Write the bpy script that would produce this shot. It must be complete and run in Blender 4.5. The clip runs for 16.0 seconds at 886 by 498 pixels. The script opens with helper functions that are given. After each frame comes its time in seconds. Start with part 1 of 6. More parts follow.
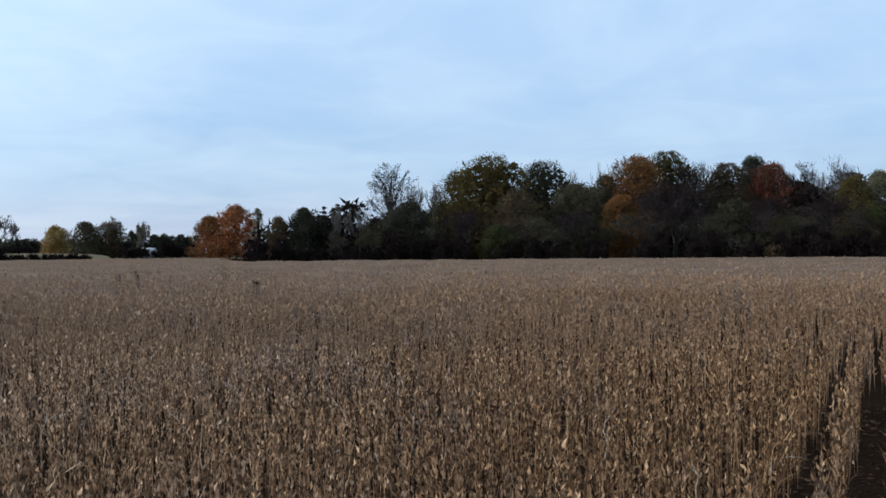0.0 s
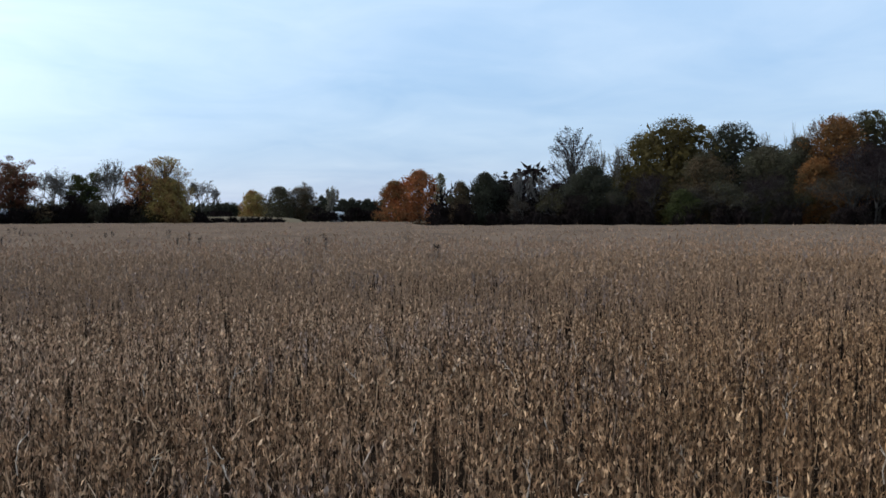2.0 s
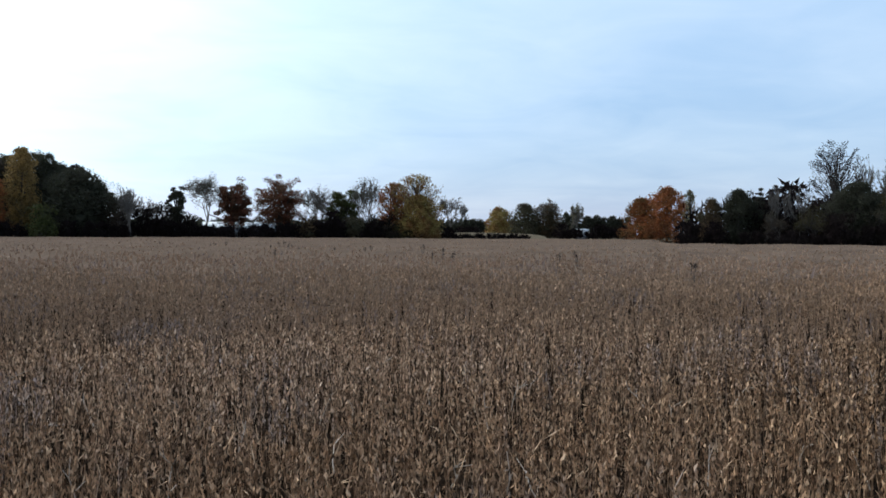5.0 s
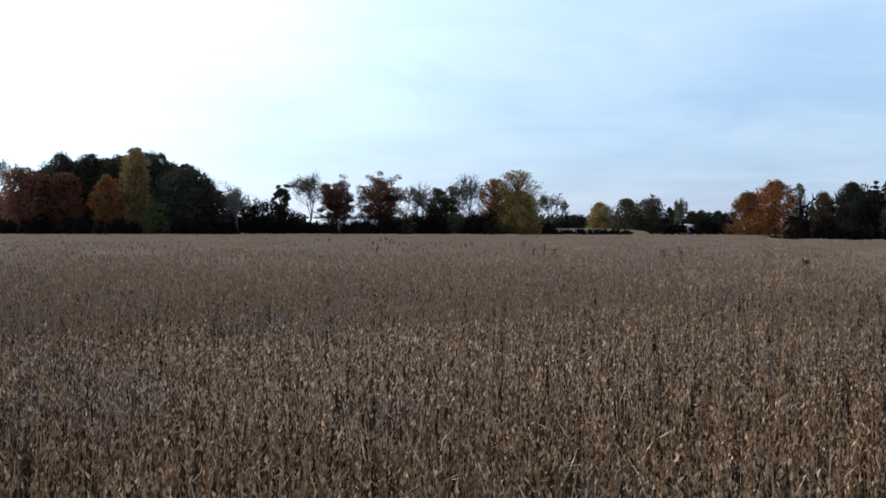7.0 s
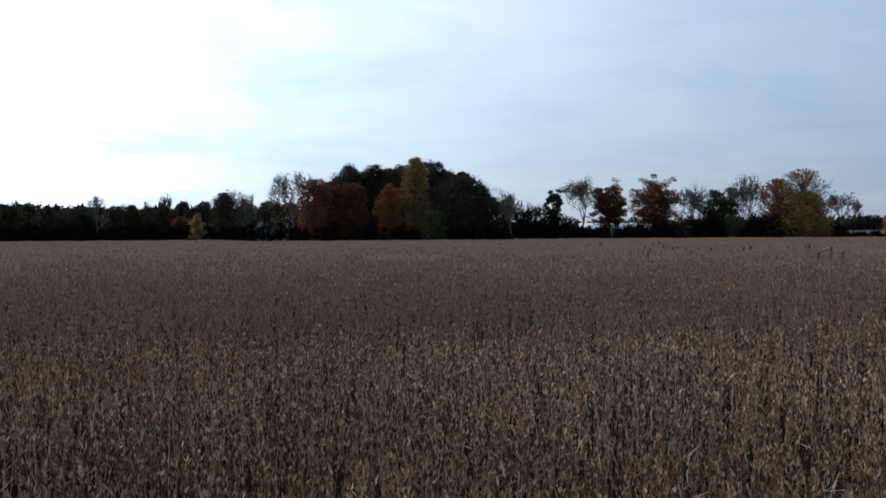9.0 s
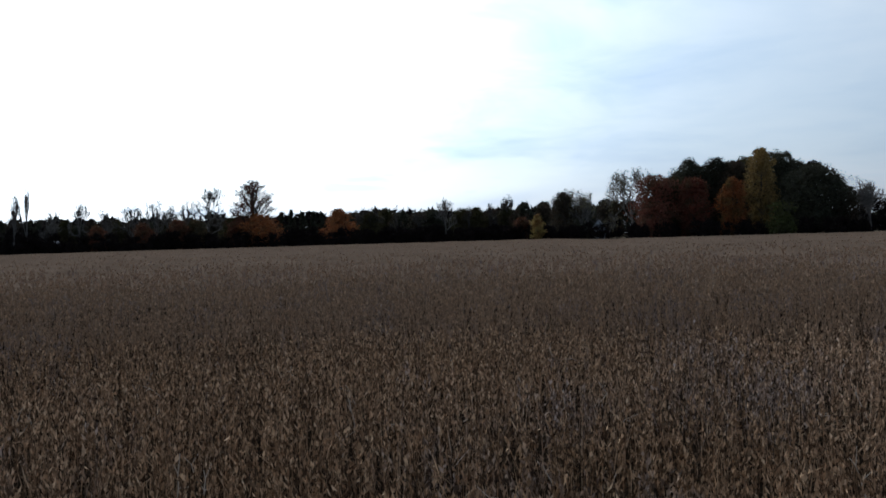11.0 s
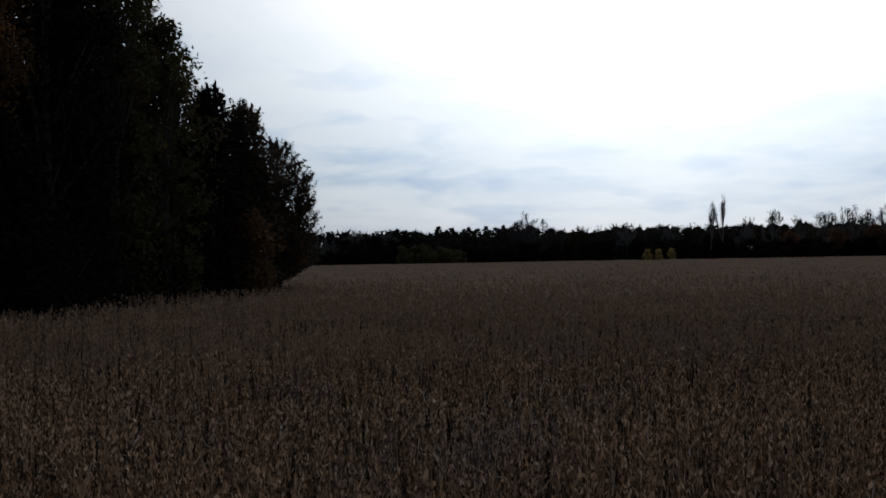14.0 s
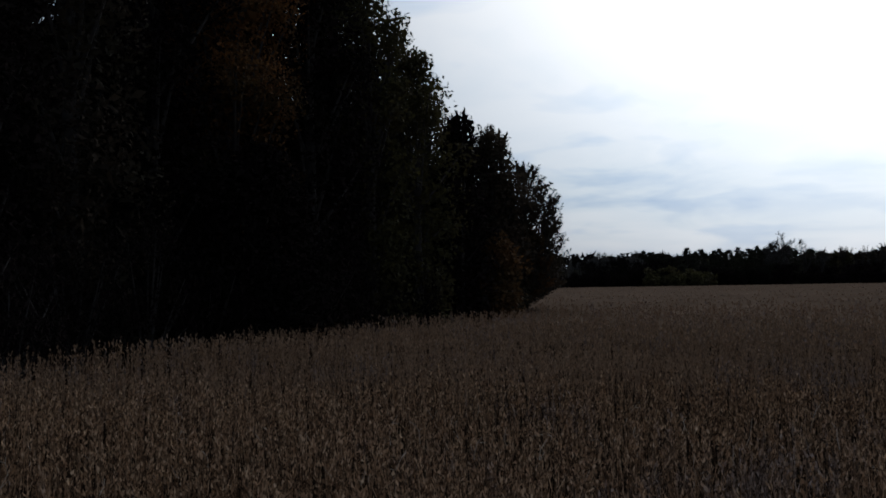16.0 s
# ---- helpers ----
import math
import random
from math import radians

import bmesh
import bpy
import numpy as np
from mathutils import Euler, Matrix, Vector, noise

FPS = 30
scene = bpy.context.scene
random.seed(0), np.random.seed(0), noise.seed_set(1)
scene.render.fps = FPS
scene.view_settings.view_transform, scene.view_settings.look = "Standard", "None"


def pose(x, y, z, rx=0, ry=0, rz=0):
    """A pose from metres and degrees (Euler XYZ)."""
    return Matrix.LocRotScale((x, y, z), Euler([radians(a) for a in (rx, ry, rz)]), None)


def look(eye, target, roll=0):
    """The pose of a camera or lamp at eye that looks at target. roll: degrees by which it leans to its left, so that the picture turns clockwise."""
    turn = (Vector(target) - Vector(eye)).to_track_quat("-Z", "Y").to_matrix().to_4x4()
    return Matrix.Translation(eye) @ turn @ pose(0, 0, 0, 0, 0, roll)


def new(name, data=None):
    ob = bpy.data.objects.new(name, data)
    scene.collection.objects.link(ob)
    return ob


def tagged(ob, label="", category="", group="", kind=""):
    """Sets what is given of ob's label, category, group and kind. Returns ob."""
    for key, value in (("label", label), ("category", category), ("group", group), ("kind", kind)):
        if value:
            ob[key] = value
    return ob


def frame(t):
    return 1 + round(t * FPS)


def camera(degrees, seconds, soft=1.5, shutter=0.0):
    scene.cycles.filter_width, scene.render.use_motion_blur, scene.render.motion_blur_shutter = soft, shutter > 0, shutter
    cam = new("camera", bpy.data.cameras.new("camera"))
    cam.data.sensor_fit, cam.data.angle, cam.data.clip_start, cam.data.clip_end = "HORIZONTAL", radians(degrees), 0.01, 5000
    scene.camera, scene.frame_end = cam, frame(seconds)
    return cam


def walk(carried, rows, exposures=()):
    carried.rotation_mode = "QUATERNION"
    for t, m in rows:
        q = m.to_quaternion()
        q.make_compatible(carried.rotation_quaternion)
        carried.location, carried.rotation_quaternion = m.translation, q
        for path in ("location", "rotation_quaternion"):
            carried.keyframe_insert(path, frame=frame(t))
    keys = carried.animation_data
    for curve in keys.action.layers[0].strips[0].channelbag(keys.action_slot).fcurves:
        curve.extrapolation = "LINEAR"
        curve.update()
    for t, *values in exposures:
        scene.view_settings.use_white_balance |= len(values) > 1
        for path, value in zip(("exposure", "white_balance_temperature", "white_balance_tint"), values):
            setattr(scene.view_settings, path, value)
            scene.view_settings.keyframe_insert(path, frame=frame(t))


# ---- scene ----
cam = camera(49.04, 16.0, soft=1.6)

PATH = [
    (0, pose(-0.010, 0.299, 1.62, 90.13, 0.47, 0.00)),
    (0.5, pose(0.004, 0.312, 1.62, 90.05, 0.64, 2.33)),
    (1, pose(0.022, 0.313, 1.62, 89.28, 0.42, 5.28)),
    (1.5, pose(0.041, 0.318, 1.62, 88.55, 0.29, 8.02)),
    (2, pose(0.052, 0.323, 1.62, 88.11, 0.19, 10.67)),
    (2.5, pose(0.006, 0.290, 1.62, 88.11, -0.43, 14.12)),
    (3, pose(-0.062, 0.248, 1.62, 88.26, -0.07, 18.45)),
    (3.5, pose(-0.108, 0.207, 1.62, 88.70, 0.15, 20.26)),
    (6, pose(-0.243, 0.243, 1.62, 89.04, -0.61, 27.78)),
    (6.5, pose(-0.248, 0.236, 1.62, 89.03, -0.45, 28.88)),
    (7, pose(-0.261, 0.245, 1.62, 88.82, -0.18, 30.86)),
    (7.5, pose(-0.266, 0.284, 1.62, 88.67, 0.21, 34.04)),
    (8, pose(-0.267, 0.359, 1.62, 88.97, 0.03, 38.74)),
    (8.5, pose(-0.230, 0.400, 1.62, 89.05, -0.08, 42.45)),
    (9, pose(-0.185, 0.410, 1.62, 89.12, 0.38, 46.87)),
    (11.5, pose(-0.227, -0.073, 1.62, 89.28, 1.34, 72.56)),
    (12, pose(-0.292, -0.070, 1.62, 88.98, 0.74, 79.26)),
    (12.5, pose(-0.322, -0.037, 1.62, 88.46, 0.63, 86.13)),
    (13, pose(-0.352, -0.013, 1.62, 89.37, 1.56, 92.42)),
    (13.5, pose(-0.323, -0.028, 1.62, 90.47, 1.35, 99.07)),
    (14, pose(-0.386, 0.006, 1.62, 90.60, 1.01, 105.84)),
    (14.5, pose(-0.395, 0.007, 1.62, 90.75, 1.20, 112.65)),
    (15, pose(-0.376, -0.033, 1.62, 91.73, 1.47, 116.22)),
    (15.5, pose(-0.367, -0.058, 1.62, 92.05, 1.32, 118.26)),
    (16, pose(-0.361, -0.081, 1.62, 92.17, 0.96, 120.19)),
]

# exposure falls as the view turns into the bright western sky
EXPOSURE = [(0.0, -0.17, 6500, 10), (3.5, -0.15, 6500, 10), (7.0, -0.15, 6500, 10), (9.0, -0.76, 6500, 10.5), (11.5, -1.22, 6600, 12), (12.5, -1.85, 6700, 13.5), (13.5, -2.10, 6800, 14.5), (14.5, -2.12, 6850, 15), (16.0, -2.12, 6800, 15)]
walk(cam, PATH, EXPOSURE)

# ---- light ----
SUN_AZ, SUN_EL = radians(92), radians(28)
sun_way = Vector((-math.sin(SUN_AZ) * math.cos(SUN_EL), math.cos(SUN_AZ) * math.cos(SUN_EL), math.sin(SUN_EL)))


def node(tree, kind, **values):
    n = tree.nodes.new(kind)
    for key, value in values.items():
        if key in n.inputs:
            n.inputs[key].default_value = value
    return n


def math_node(tree, operation, a, b=None, clamp=False):
    n = tree.nodes.new("ShaderNodeMath")
    n.operation, n.use_clamp = operation, clamp
    for i, v in enumerate((a, b)):
        if v is None:
            continue
        if isinstance(v, (int, float)):
            n.inputs[i].default_value = v
        else:
            tree.links.new(v, n.inputs[i])
    return n.outputs[0]


def ramp(tree, value, stops):
    n = tree.nodes.new("ShaderNodeValToRGB")
    while len(n.color_ramp.elements) < len(stops):
        n.color_ramp.elements.new(0.5)
    for e, (at, col) in zip(n.color_ramp.elements, stops):
        e.position, e.color = at, (*col, 1)
    tree.links.new(value, n.inputs[0])
    return n.outputs[0]


def mix(tree, factor, a, b, blend="MIX"):
    n = tree.nodes.new("ShaderNodeMix")
    n.data_type, n.blend_type = "RGBA", blend
    for slot, v in ((0, factor), (6, a), (7, b)):
        if isinstance(v, (int, float)):
            n.inputs[slot].default_value = v
        elif isinstance(v, tuple):
            n.inputs[slot].default_value = (*v, 1)
        else:
            tree.links.new(v, n.inputs[slot])
    return n.outputs[2]


def make_sky():
    world = bpy.data.worlds.new("overcast_sky")
    scene.world = world
    world.use_nodes = True
    t = world.node_tree
    t.nodes.clear()
    sky = t.nodes.new("ShaderNodeTexSky")
    sky.sky_type, sky.sun_disc = "NISHITA", False
    sky.sun_elevation, sky.sun_rotation = SUN_EL, -SUN_AZ
    sky.air_density, sky.dust_density, sky.ozone_density = 1.4, 0.2, 3.0
    way = t.nodes.new("ShaderNodeTexCoord").outputs["Generated"]
    sep = t.nodes.new("ShaderNodeSeparateXYZ")
    t.links.new(way, sep.inputs[0])
    up = math_node(t, "MAXIMUM", sep.outputs[2], 0.0)
    # the cloud sheet lies flat overhead: directions are laid out on a plane
    flat = math_node(t, "ADD", up, 0.14)
    plane = t.nodes.new("ShaderNodeCombineXYZ")
    t.links.new(math_node(t, "DIVIDE", sep.outputs[0], flat), plane.inputs[0])
    t.links.new(math_node(t, "DIVIDE", sep.outputs[1], flat), plane.inputs[1])
    big = node(t, "ShaderNodeTexNoise", Scale=0.55, Detail=5.0, Roughness=0.55, Distortion=0.5)
    small = node(t, "ShaderNodeTexNoise", Scale=1.7, Detail=6.0, Roughness=0.55, Distortion=0.7)
    for n in (big, small):
        t.links.new(plane.outputs[0], n.inputs["Vector"])
    dot = t.nodes.new("ShaderNodeVectorMath")
    dot.operation = "DOT_PRODUCT"
    t.links.new(way, dot.inputs[0])
    dot.inputs[1].default_value = sun_way
    toward = math_node(t, "MAXIMUM", dot.outputs["Value"], 0.0)
    glow = math_node(t, "ADD", math_node(t, "MULTIPLY", math_node(t, "POWER", toward, 3.5), GLOW_WIDE),
                     math_node(t, "MULTIPLY", math_node(t, "POWER", toward, 13.0), GLOW_CORE))
    # thin grey cloud patches are stronger near the sun, where the sheet is broken
    puff = node(t, "ShaderNodeTexNoise", Scale=2.2, Detail=3.0, Roughness=0.5, Distortion=0.3)
    t.links.new(plane.outputs[0], puff.inputs["Vector"])
    cover = math_node(t, "ADD", math_node(t, "MULTIPLY", big.outputs["Fac"], 0.6), math_node(t, "MULTIPLY", small.outputs["Fac"], 0.4))
    broken = ramp(t, cover, [(0.42, (1, 1, 1)), (0.52, (0.88, 0.93, 0.96)), (0.63, (0.56, 0.70, 0.86))])
    thick = mix(t, 1.0, broken, ramp(t, puff.outputs["Fac"], [(0.54, (1, 1, 1)), (0.68, (0.68, 0.79, 0.92))]), "MULTIPLY")
    # the sheet thins out round the sun itself
    clear = math_node(t, "MULTIPLY", math_node(t, "SUBTRACT", 0.955, toward), 11.0, True)
    veil = mix(t, math_node(t, "MULTIPLY", math_node(t, "MULTIPLY", glow, CLOUD_BREAK, True), clear), (1.0, 1.0, 1.0), thick)
    soft_veil = ramp(t, cover, [(0.38, (1.24, 1.14, 1.06)), (0.62, (0.80, 0.88, 0.95))])
    # an even cloud sheet is brighter overhead than at the horizon
    rise = ramp(t, up, [(0.0, (0.56, 0.66, 0.82)), (0.12, (0.76, 0.82, 0.90)), (0.30, (1.16, 1.13, 1.06))])
    away = math_node(t, "MULTIPLY", math_node(t, "SUBTRACT", sep.outputs[0], 0.05), 0.9, True)
    side = mix(t, away, SHEET, (SHEET[0] * 0.62, SHEET[1] * 0.74, SHEET[2] * 0.88))
    sheet = mix(t, 1.0, mix(t, 1.0, mix(t, 1.0, side, soft_veil, "MULTIPLY"), veil, "MULTIPLY"), rise, "MULTIPLY")
    lit = t.nodes.new("ShaderNodeVectorMath")
    lit.operation = "SCALE"
    hazy = ramp(t, up, [(0.0, (0.66, 0.78, 0.89)), (0.10, (0.80, 0.89, 0.95)), (0.24, (0.92, 0.985, 1.0))])
    t.links.new(mix(t, 1.0, hazy, veil, "MULTIPLY"), lit.inputs[0])
    t.links.new(glow, lit.inputs["Scale"])
    clouds = mix(t, 1.0, sheet, lit.outputs[0], "ADD")
    low = node(t, "ShaderNodeBackground", Strength=SKY_STRENGTH)
    t.links.new(sky.outputs[0], low.inputs["Color"])
    high = node(t, "ShaderNodeBackground", Strength=1.0)
    t.links.new(clouds, high.inputs["Color"])
    both = t.nodes.new("ShaderNodeAddShader")
    t.links.new(low.outputs[0], both.inputs[0])
    t.links.new(high.outputs[0], both.inputs[1])
    t.links.new(both.outputs[0], t.nodes.new("ShaderNodeOutputWorld").inputs[0])


SKY_STRENGTH = 0.05
SHEET = (0.47, 0.635, 0.88)
GLOW_WIDE, GLOW_CORE, CLOUD_BREAK = 2.2, 5.8, 0.4
make_sky()
sun = new("sun", bpy.data.lights.new("sun", "SUN"))
sun.data.energy, sun.data.angle, sun.data.color = 0.7, radians(16), (1.0, 0.95, 0.88)
sun.matrix_world = look((0, 0, 0), -sun_way)


# ---- materials ----
def material(name):
    m = bpy.data.materials.new(name)
    m.use_nodes = True
    t = m.node_tree
    return m, t, t.nodes["Principled BSDF"]


def leaf_material(name, dark, light, odd, rough=0.7, thin=0.35):
    """Leaves: each leaf takes its own shade, some an odd colour; patches of the crown differ; light passes through a little."""
    m, t, shader = material(name)
    geo = t.nodes.new("ShaderNodeNewGeometry")
    info = t.nodes.new("ShaderNodeObjectInfo")
    place = t.nodes.new("ShaderNodeTexCoord")
    patch = node(t, "ShaderNodeTexNoise", Scale=0.5, Detail=3.0)
    t.links.new(place.outputs["Object"], patch.inputs["Vector"])
    own = mix(t, geo.outputs["Random Per Island"], dark, light)
    patchy = mix(t, ramp(t, patch.outputs["Fac"], [(0.42, (0, 0, 0)), (0.62, (1, 1, 1))]), own, odd)
    shade = math_node(t, "ADD", math_node(t, "MULTIPLY", info.outputs["Random"], 0.35), 0.82)
    hue = node(t, "ShaderNodeHueSaturation")
    t.links.new(patchy, hue.inputs["Color"])
    t.links.new(shade, hue.inputs["Value"])
    t.links.new(hue.outputs[0], shader.inputs["Base Color"])
    shader.inputs["Roughness"].default_value = rough
    shader.inputs["Specular IOR Level"].default_value = 0.08 if thin else 0.0
    trans = t.nodes.new("ShaderNodeBsdfTranslucent")
    t.links.new(hue.outputs[0], trans.inputs["Color"])
    both = t.nodes.new("ShaderNodeMixShader")
    both.inputs[0].default_value = thin
    t.links.new(shader.outputs[0], both.inputs[1])
    t.links.new(trans.outputs[0], both.inputs[2])
    t.links.new(both.outputs[0], t.nodes["Material Output"].inputs[0])
    return m


LEAF = {
    "orange": leaf_material("orange_leaves", (0.215, 0.068, 0.026), (0.351, 0.122, 0.044), (0.169, 0.078, 0.034)),
    "rust": leaf_material("rust_leaves", (0.195, 0.062, 0.023), (0.325, 0.111, 0.042), (0.143, 0.085, 0.033)),
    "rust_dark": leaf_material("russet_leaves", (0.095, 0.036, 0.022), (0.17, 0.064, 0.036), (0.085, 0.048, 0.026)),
    "red": leaf_material("red_leaves", (0.144, 0.050, 0.035), (0.237, 0.080, 0.054), (0.106, 0.062, 0.037)),
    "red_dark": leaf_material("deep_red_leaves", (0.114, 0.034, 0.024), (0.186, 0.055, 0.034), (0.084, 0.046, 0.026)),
    "amber": leaf_material("amber_leaves", (0.144, 0.060, 0.020), (0.263, 0.110, 0.035), (0.094, 0.057, 0.025)),
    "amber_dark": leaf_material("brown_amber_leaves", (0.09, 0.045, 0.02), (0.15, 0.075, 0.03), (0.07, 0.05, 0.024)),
    "gold": leaf_material("gold_leaves", (0.232, 0.142, 0.046), (0.392, 0.246, 0.090), (0.189, 0.133, 0.058)),
    "gold_green": leaf_material("yellow_green_leaves", (0.195, 0.146, 0.047), (0.364, 0.267, 0.091), (0.221, 0.111, 0.044)),
    "olive": leaf_material("olive_leaves", (0.044, 0.035, 0.012), (0.125, 0.090, 0.026), (0.066, 0.050, 0.018)),
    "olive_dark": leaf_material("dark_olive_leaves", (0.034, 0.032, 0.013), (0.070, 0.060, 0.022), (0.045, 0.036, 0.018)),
    "dark": leaf_material("dark_green_leaves", (0.024, 0.026, 0.018), (0.052, 0.052, 0.032), (0.038, 0.036, 0.024)),
    "moss": leaf_material("grey_green_leaves", (0.036, 0.034, 0.020), (0.074, 0.068, 0.038), (0.054, 0.044, 0.028)),
    "green": leaf_material("green_leaves", (0.030, 0.036, 0.012), (0.064, 0.070, 0.022), (0.045, 0.045, 0.018)),
    "brown": leaf_material("brown_leaves", (0.060, 0.040, 0.022), (0.120, 0.076, 0.040), (0.055, 0.048, 0.028)),
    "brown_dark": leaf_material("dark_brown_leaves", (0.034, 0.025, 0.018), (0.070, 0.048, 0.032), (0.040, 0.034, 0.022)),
    "pale": leaf_material("pale_leaves", (0.13, 0.105, 0.060), (0.24, 0.20, 0.115), (0.12, 0.115, 0.070)),
    "sparse": leaf_material("grey_brown_leaves", (0.050, 0.042, 0.034), (0.10, 0.078, 0.060), (0.055, 0.055, 0.040)),
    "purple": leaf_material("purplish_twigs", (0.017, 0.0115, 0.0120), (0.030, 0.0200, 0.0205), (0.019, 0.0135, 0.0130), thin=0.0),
    # thicket twigs, near-black: the woods' deep shade is put into this colour
    "shaded_thicket": leaf_material("shaded_thicket_twigs", (0.012, 0.0085, 0.0080), (0.019, 0.0135, 0.0125), (0.014, 0.0105, 0.0092), thin=0.0),
}


def bark_material(name, dark, light):
    m, t, shader = material(name)
    place = t.nodes.new("ShaderNodeTexCoord")
    grain = node(t, "ShaderNodeTexNoise", Scale=3.0, Detail=6.0, Roughness=0.65)
    t.links.new(place.outputs["Object"], grain.inputs["Vector"])
    t.links.new(ramp(t, grain.outputs["Fac"], [(0.35, dark), (0.65, light)]), shader.inputs["Base Color"])
    shader.inputs["Roughness"].default_value = 0.9
    bump = node(t, "ShaderNodeBump", Strength=0.6, Distance=0.03)
    t.links.new(grain.outputs["Fac"], bump.inputs["Height"])
    t.links.new(bump.outputs[0], shader.inputs["Normal"])
    return m


BARK = bark_material("dark_bark", (0.020, 0.016, 0.014), (0.052, 0.042, 0.036))
PALE_BARK = bark_material("grey_bark", (0.065, 0.056, 0.049), (0.135, 0.118, 0.103))


def crop_material(name, low, high):
    """Dry soybean pods and stems: each piece has its own tan, the field drifts between grey and golden patches."""
    m, t, shader = material(name)
    geo = t.nodes.new("ShaderNodeNewGeometry")
    patch = node(t, "ShaderNodeTexNoise", Scale=0.22, Detail=4.0, Roughness=0.6)
    t.links.new(geo.outputs["Position"], patch.inputs["Vector"])
    grain = node(t, "ShaderNodeTexNoise", Scale=60.0, Detail=3.0)
    t.links.new(geo.outputs["Position"], grain.inputs["Vector"])
    pick = math_node(t, "ADD", math_node(t, "MULTIPLY", geo.outputs["Random Per Island"], high - low), low)
    grey = ramp(t, pick, CROP_GREY)
    gold = ramp(t, pick, CROP_GOLD)
    # the stand is more golden towards the east, and bleached in one broad patch
    side = t.nodes.new("ShaderNodeSeparateXYZ")
    t.links.new(geo.outputs["Position"], side.inputs[0])
    east = math_node(t, "MULTIPLY", math_node(t, "ADD", side.outputs[0], 5.0), 0.08, True)
    drift = math_node(t, "ADD", math_node(t, "MULTIPLY", patch.outputs["Fac"], 0.6), math_node(t, "MULTIPLY", east, 0.4))
    both = mix(t, ramp(t, drift, [(0.24, (0, 0, 0)), (0.66, (1, 1, 1))]), grey, gold)
    apart = t.nodes.new("ShaderNodeVectorMath")
    apart.operation = "DISTANCE"
    t.links.new(geo.outputs["Position"], apart.inputs[0])
    apart.inputs[1].default_value = (-4.0, 7.0, 0.3)
    bleach = math_node(t, "ADD", math_node(t, "MULTIPLY", apart.outputs["Value"], 0.12), math_node(t, "MULTIPLY", patch.outputs["Fac"], 0.5))
    both = mix(t, 1.0, both, ramp(t, bleach, [(0.35, (1.22, 1.26, 1.32)), (1.15, (1, 1, 1))]), "MULTIPLY")
    # here and there weathered, greyish plants that have lost their pods
    worn = node(t, "ShaderNodeTexNoise", Scale=0.75, Detail=3.0, Roughness=0.6)
    t.links.new(geo.outputs["Position"], worn.inputs["Vector"])
    both = mix(t, 1.0, both, ramp(t, worn.outputs["Fac"], [(0.56, (1, 1, 1)), (0.66, (0.80, 0.92, 1.22))]), "MULTIPLY")
    col = mix(t, 0.5, both, ramp(t, grain.outputs["Fac"], [(0.3, (0.55, 0.55, 0.55)), (0.7, (1.25, 1.25, 1.25))]), "MULTIPLY")
    t.links.new(col, shader.inputs["Base Color"])
    shader.inputs["Roughness"].default_value = 0.75
    shader.inputs["Specular IOR Level"].default_value = 0.08
    trans = t.nodes.new("ShaderNodeBsdfTranslucent")
    t.links.new(col, trans.inputs["Color"])
    mixed = t.nodes.new("ShaderNodeMixShader")
    mixed.inputs[0].default_value = 0.12
    t.links.new(shader.outputs[0], mixed.inputs[1])
    t.links.new(trans.outputs[0], mixed.inputs[2])
    t.links.new(mixed.outputs[0], t.nodes["Material Output"].inputs[0])
    return m


CROP_GREY = [(0.0, (0.030, 0.017, 0.010)), (0.4, (0.225, 0.135, 0.080)), (0.8, (0.520, 0.322, 0.196)), (1.0, (0.740, 0.510, 0.330))]
CROP_GOLD = [(0.0, (0.030, 0.014, 0.006)), (0.4, (0.150, 0.075, 0.033)), (0.8, (0.325, 0.172, 0.074)), (1.0, (0.540, 0.315, 0.155))]
CROP = crop_material("dry_soybean", 0.0, 1.0)
CROP_GREY = [(0.0, (0.125, 0.078, 0.050)), (1.0, (0.460, 0.291, 0.184))]
CROP_GOLD = [(0.0, (0.100, 0.058, 0.034)), (1.0, (0.405, 0.237, 0.133))]
CROP_MID = crop_material("dry_soybean_stand", 0.1, 0.9)
CROP_GREY = [(0.0, (0.175, 0.108, 0.069)), (1.0, (0.415, 0.269, 0.180))]
CROP_GOLD = [(0.0, (0.175, 0.103, 0.062)), (1.0, (0.432, 0.266, 0.165))]
BLEACHED = bark_material("bleached_stems", (0.38, 0.30, 0.23), (0.58, 0.47, 0.37))
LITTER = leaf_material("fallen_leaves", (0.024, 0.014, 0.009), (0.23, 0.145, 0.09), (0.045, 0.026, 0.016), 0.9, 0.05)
CROP_AFAR = crop_material("dry_soybean_tops", 0.3, 0.8)


def mottled(name, scale, stops, fine=18.0, relief=0.05, rough=0.95):
    m, t, shader = material(name)
    geo = t.nodes.new("ShaderNodeNewGeometry")
    a = node(t, "ShaderNodeTexNoise", Scale=scale, Detail=6.0, Roughness=0.6)
    b = node(t, "ShaderNodeTexNoise", Scale=fine, Detail=5.0, Roughness=0.65)
    for n in (a, b):
        t.links.new(geo.outputs["Position"], n.inputs["Vector"])
    both = math_node(t, "ADD", math_node(t, "MULTIPLY", a.outputs["Fac"], 0.5), math_node(t, "MULTIPLY", b.outputs["Fac"], 0.5))
    t.links.new(ramp(t, both, stops), shader.inputs["Base Color"])
    shader.inputs["Roughness"].default_value = rough
    shader.inputs["Specular IOR Level"].default_value = 0.0
    bump = node(t, "ShaderNodeBump", Strength=0.8, Distance=relief)
    t.links.new(b.outputs["Fac"], bump.inputs["Height"])
    t.links.new(bump.outputs[0], shader.inputs["Normal"])
    return m


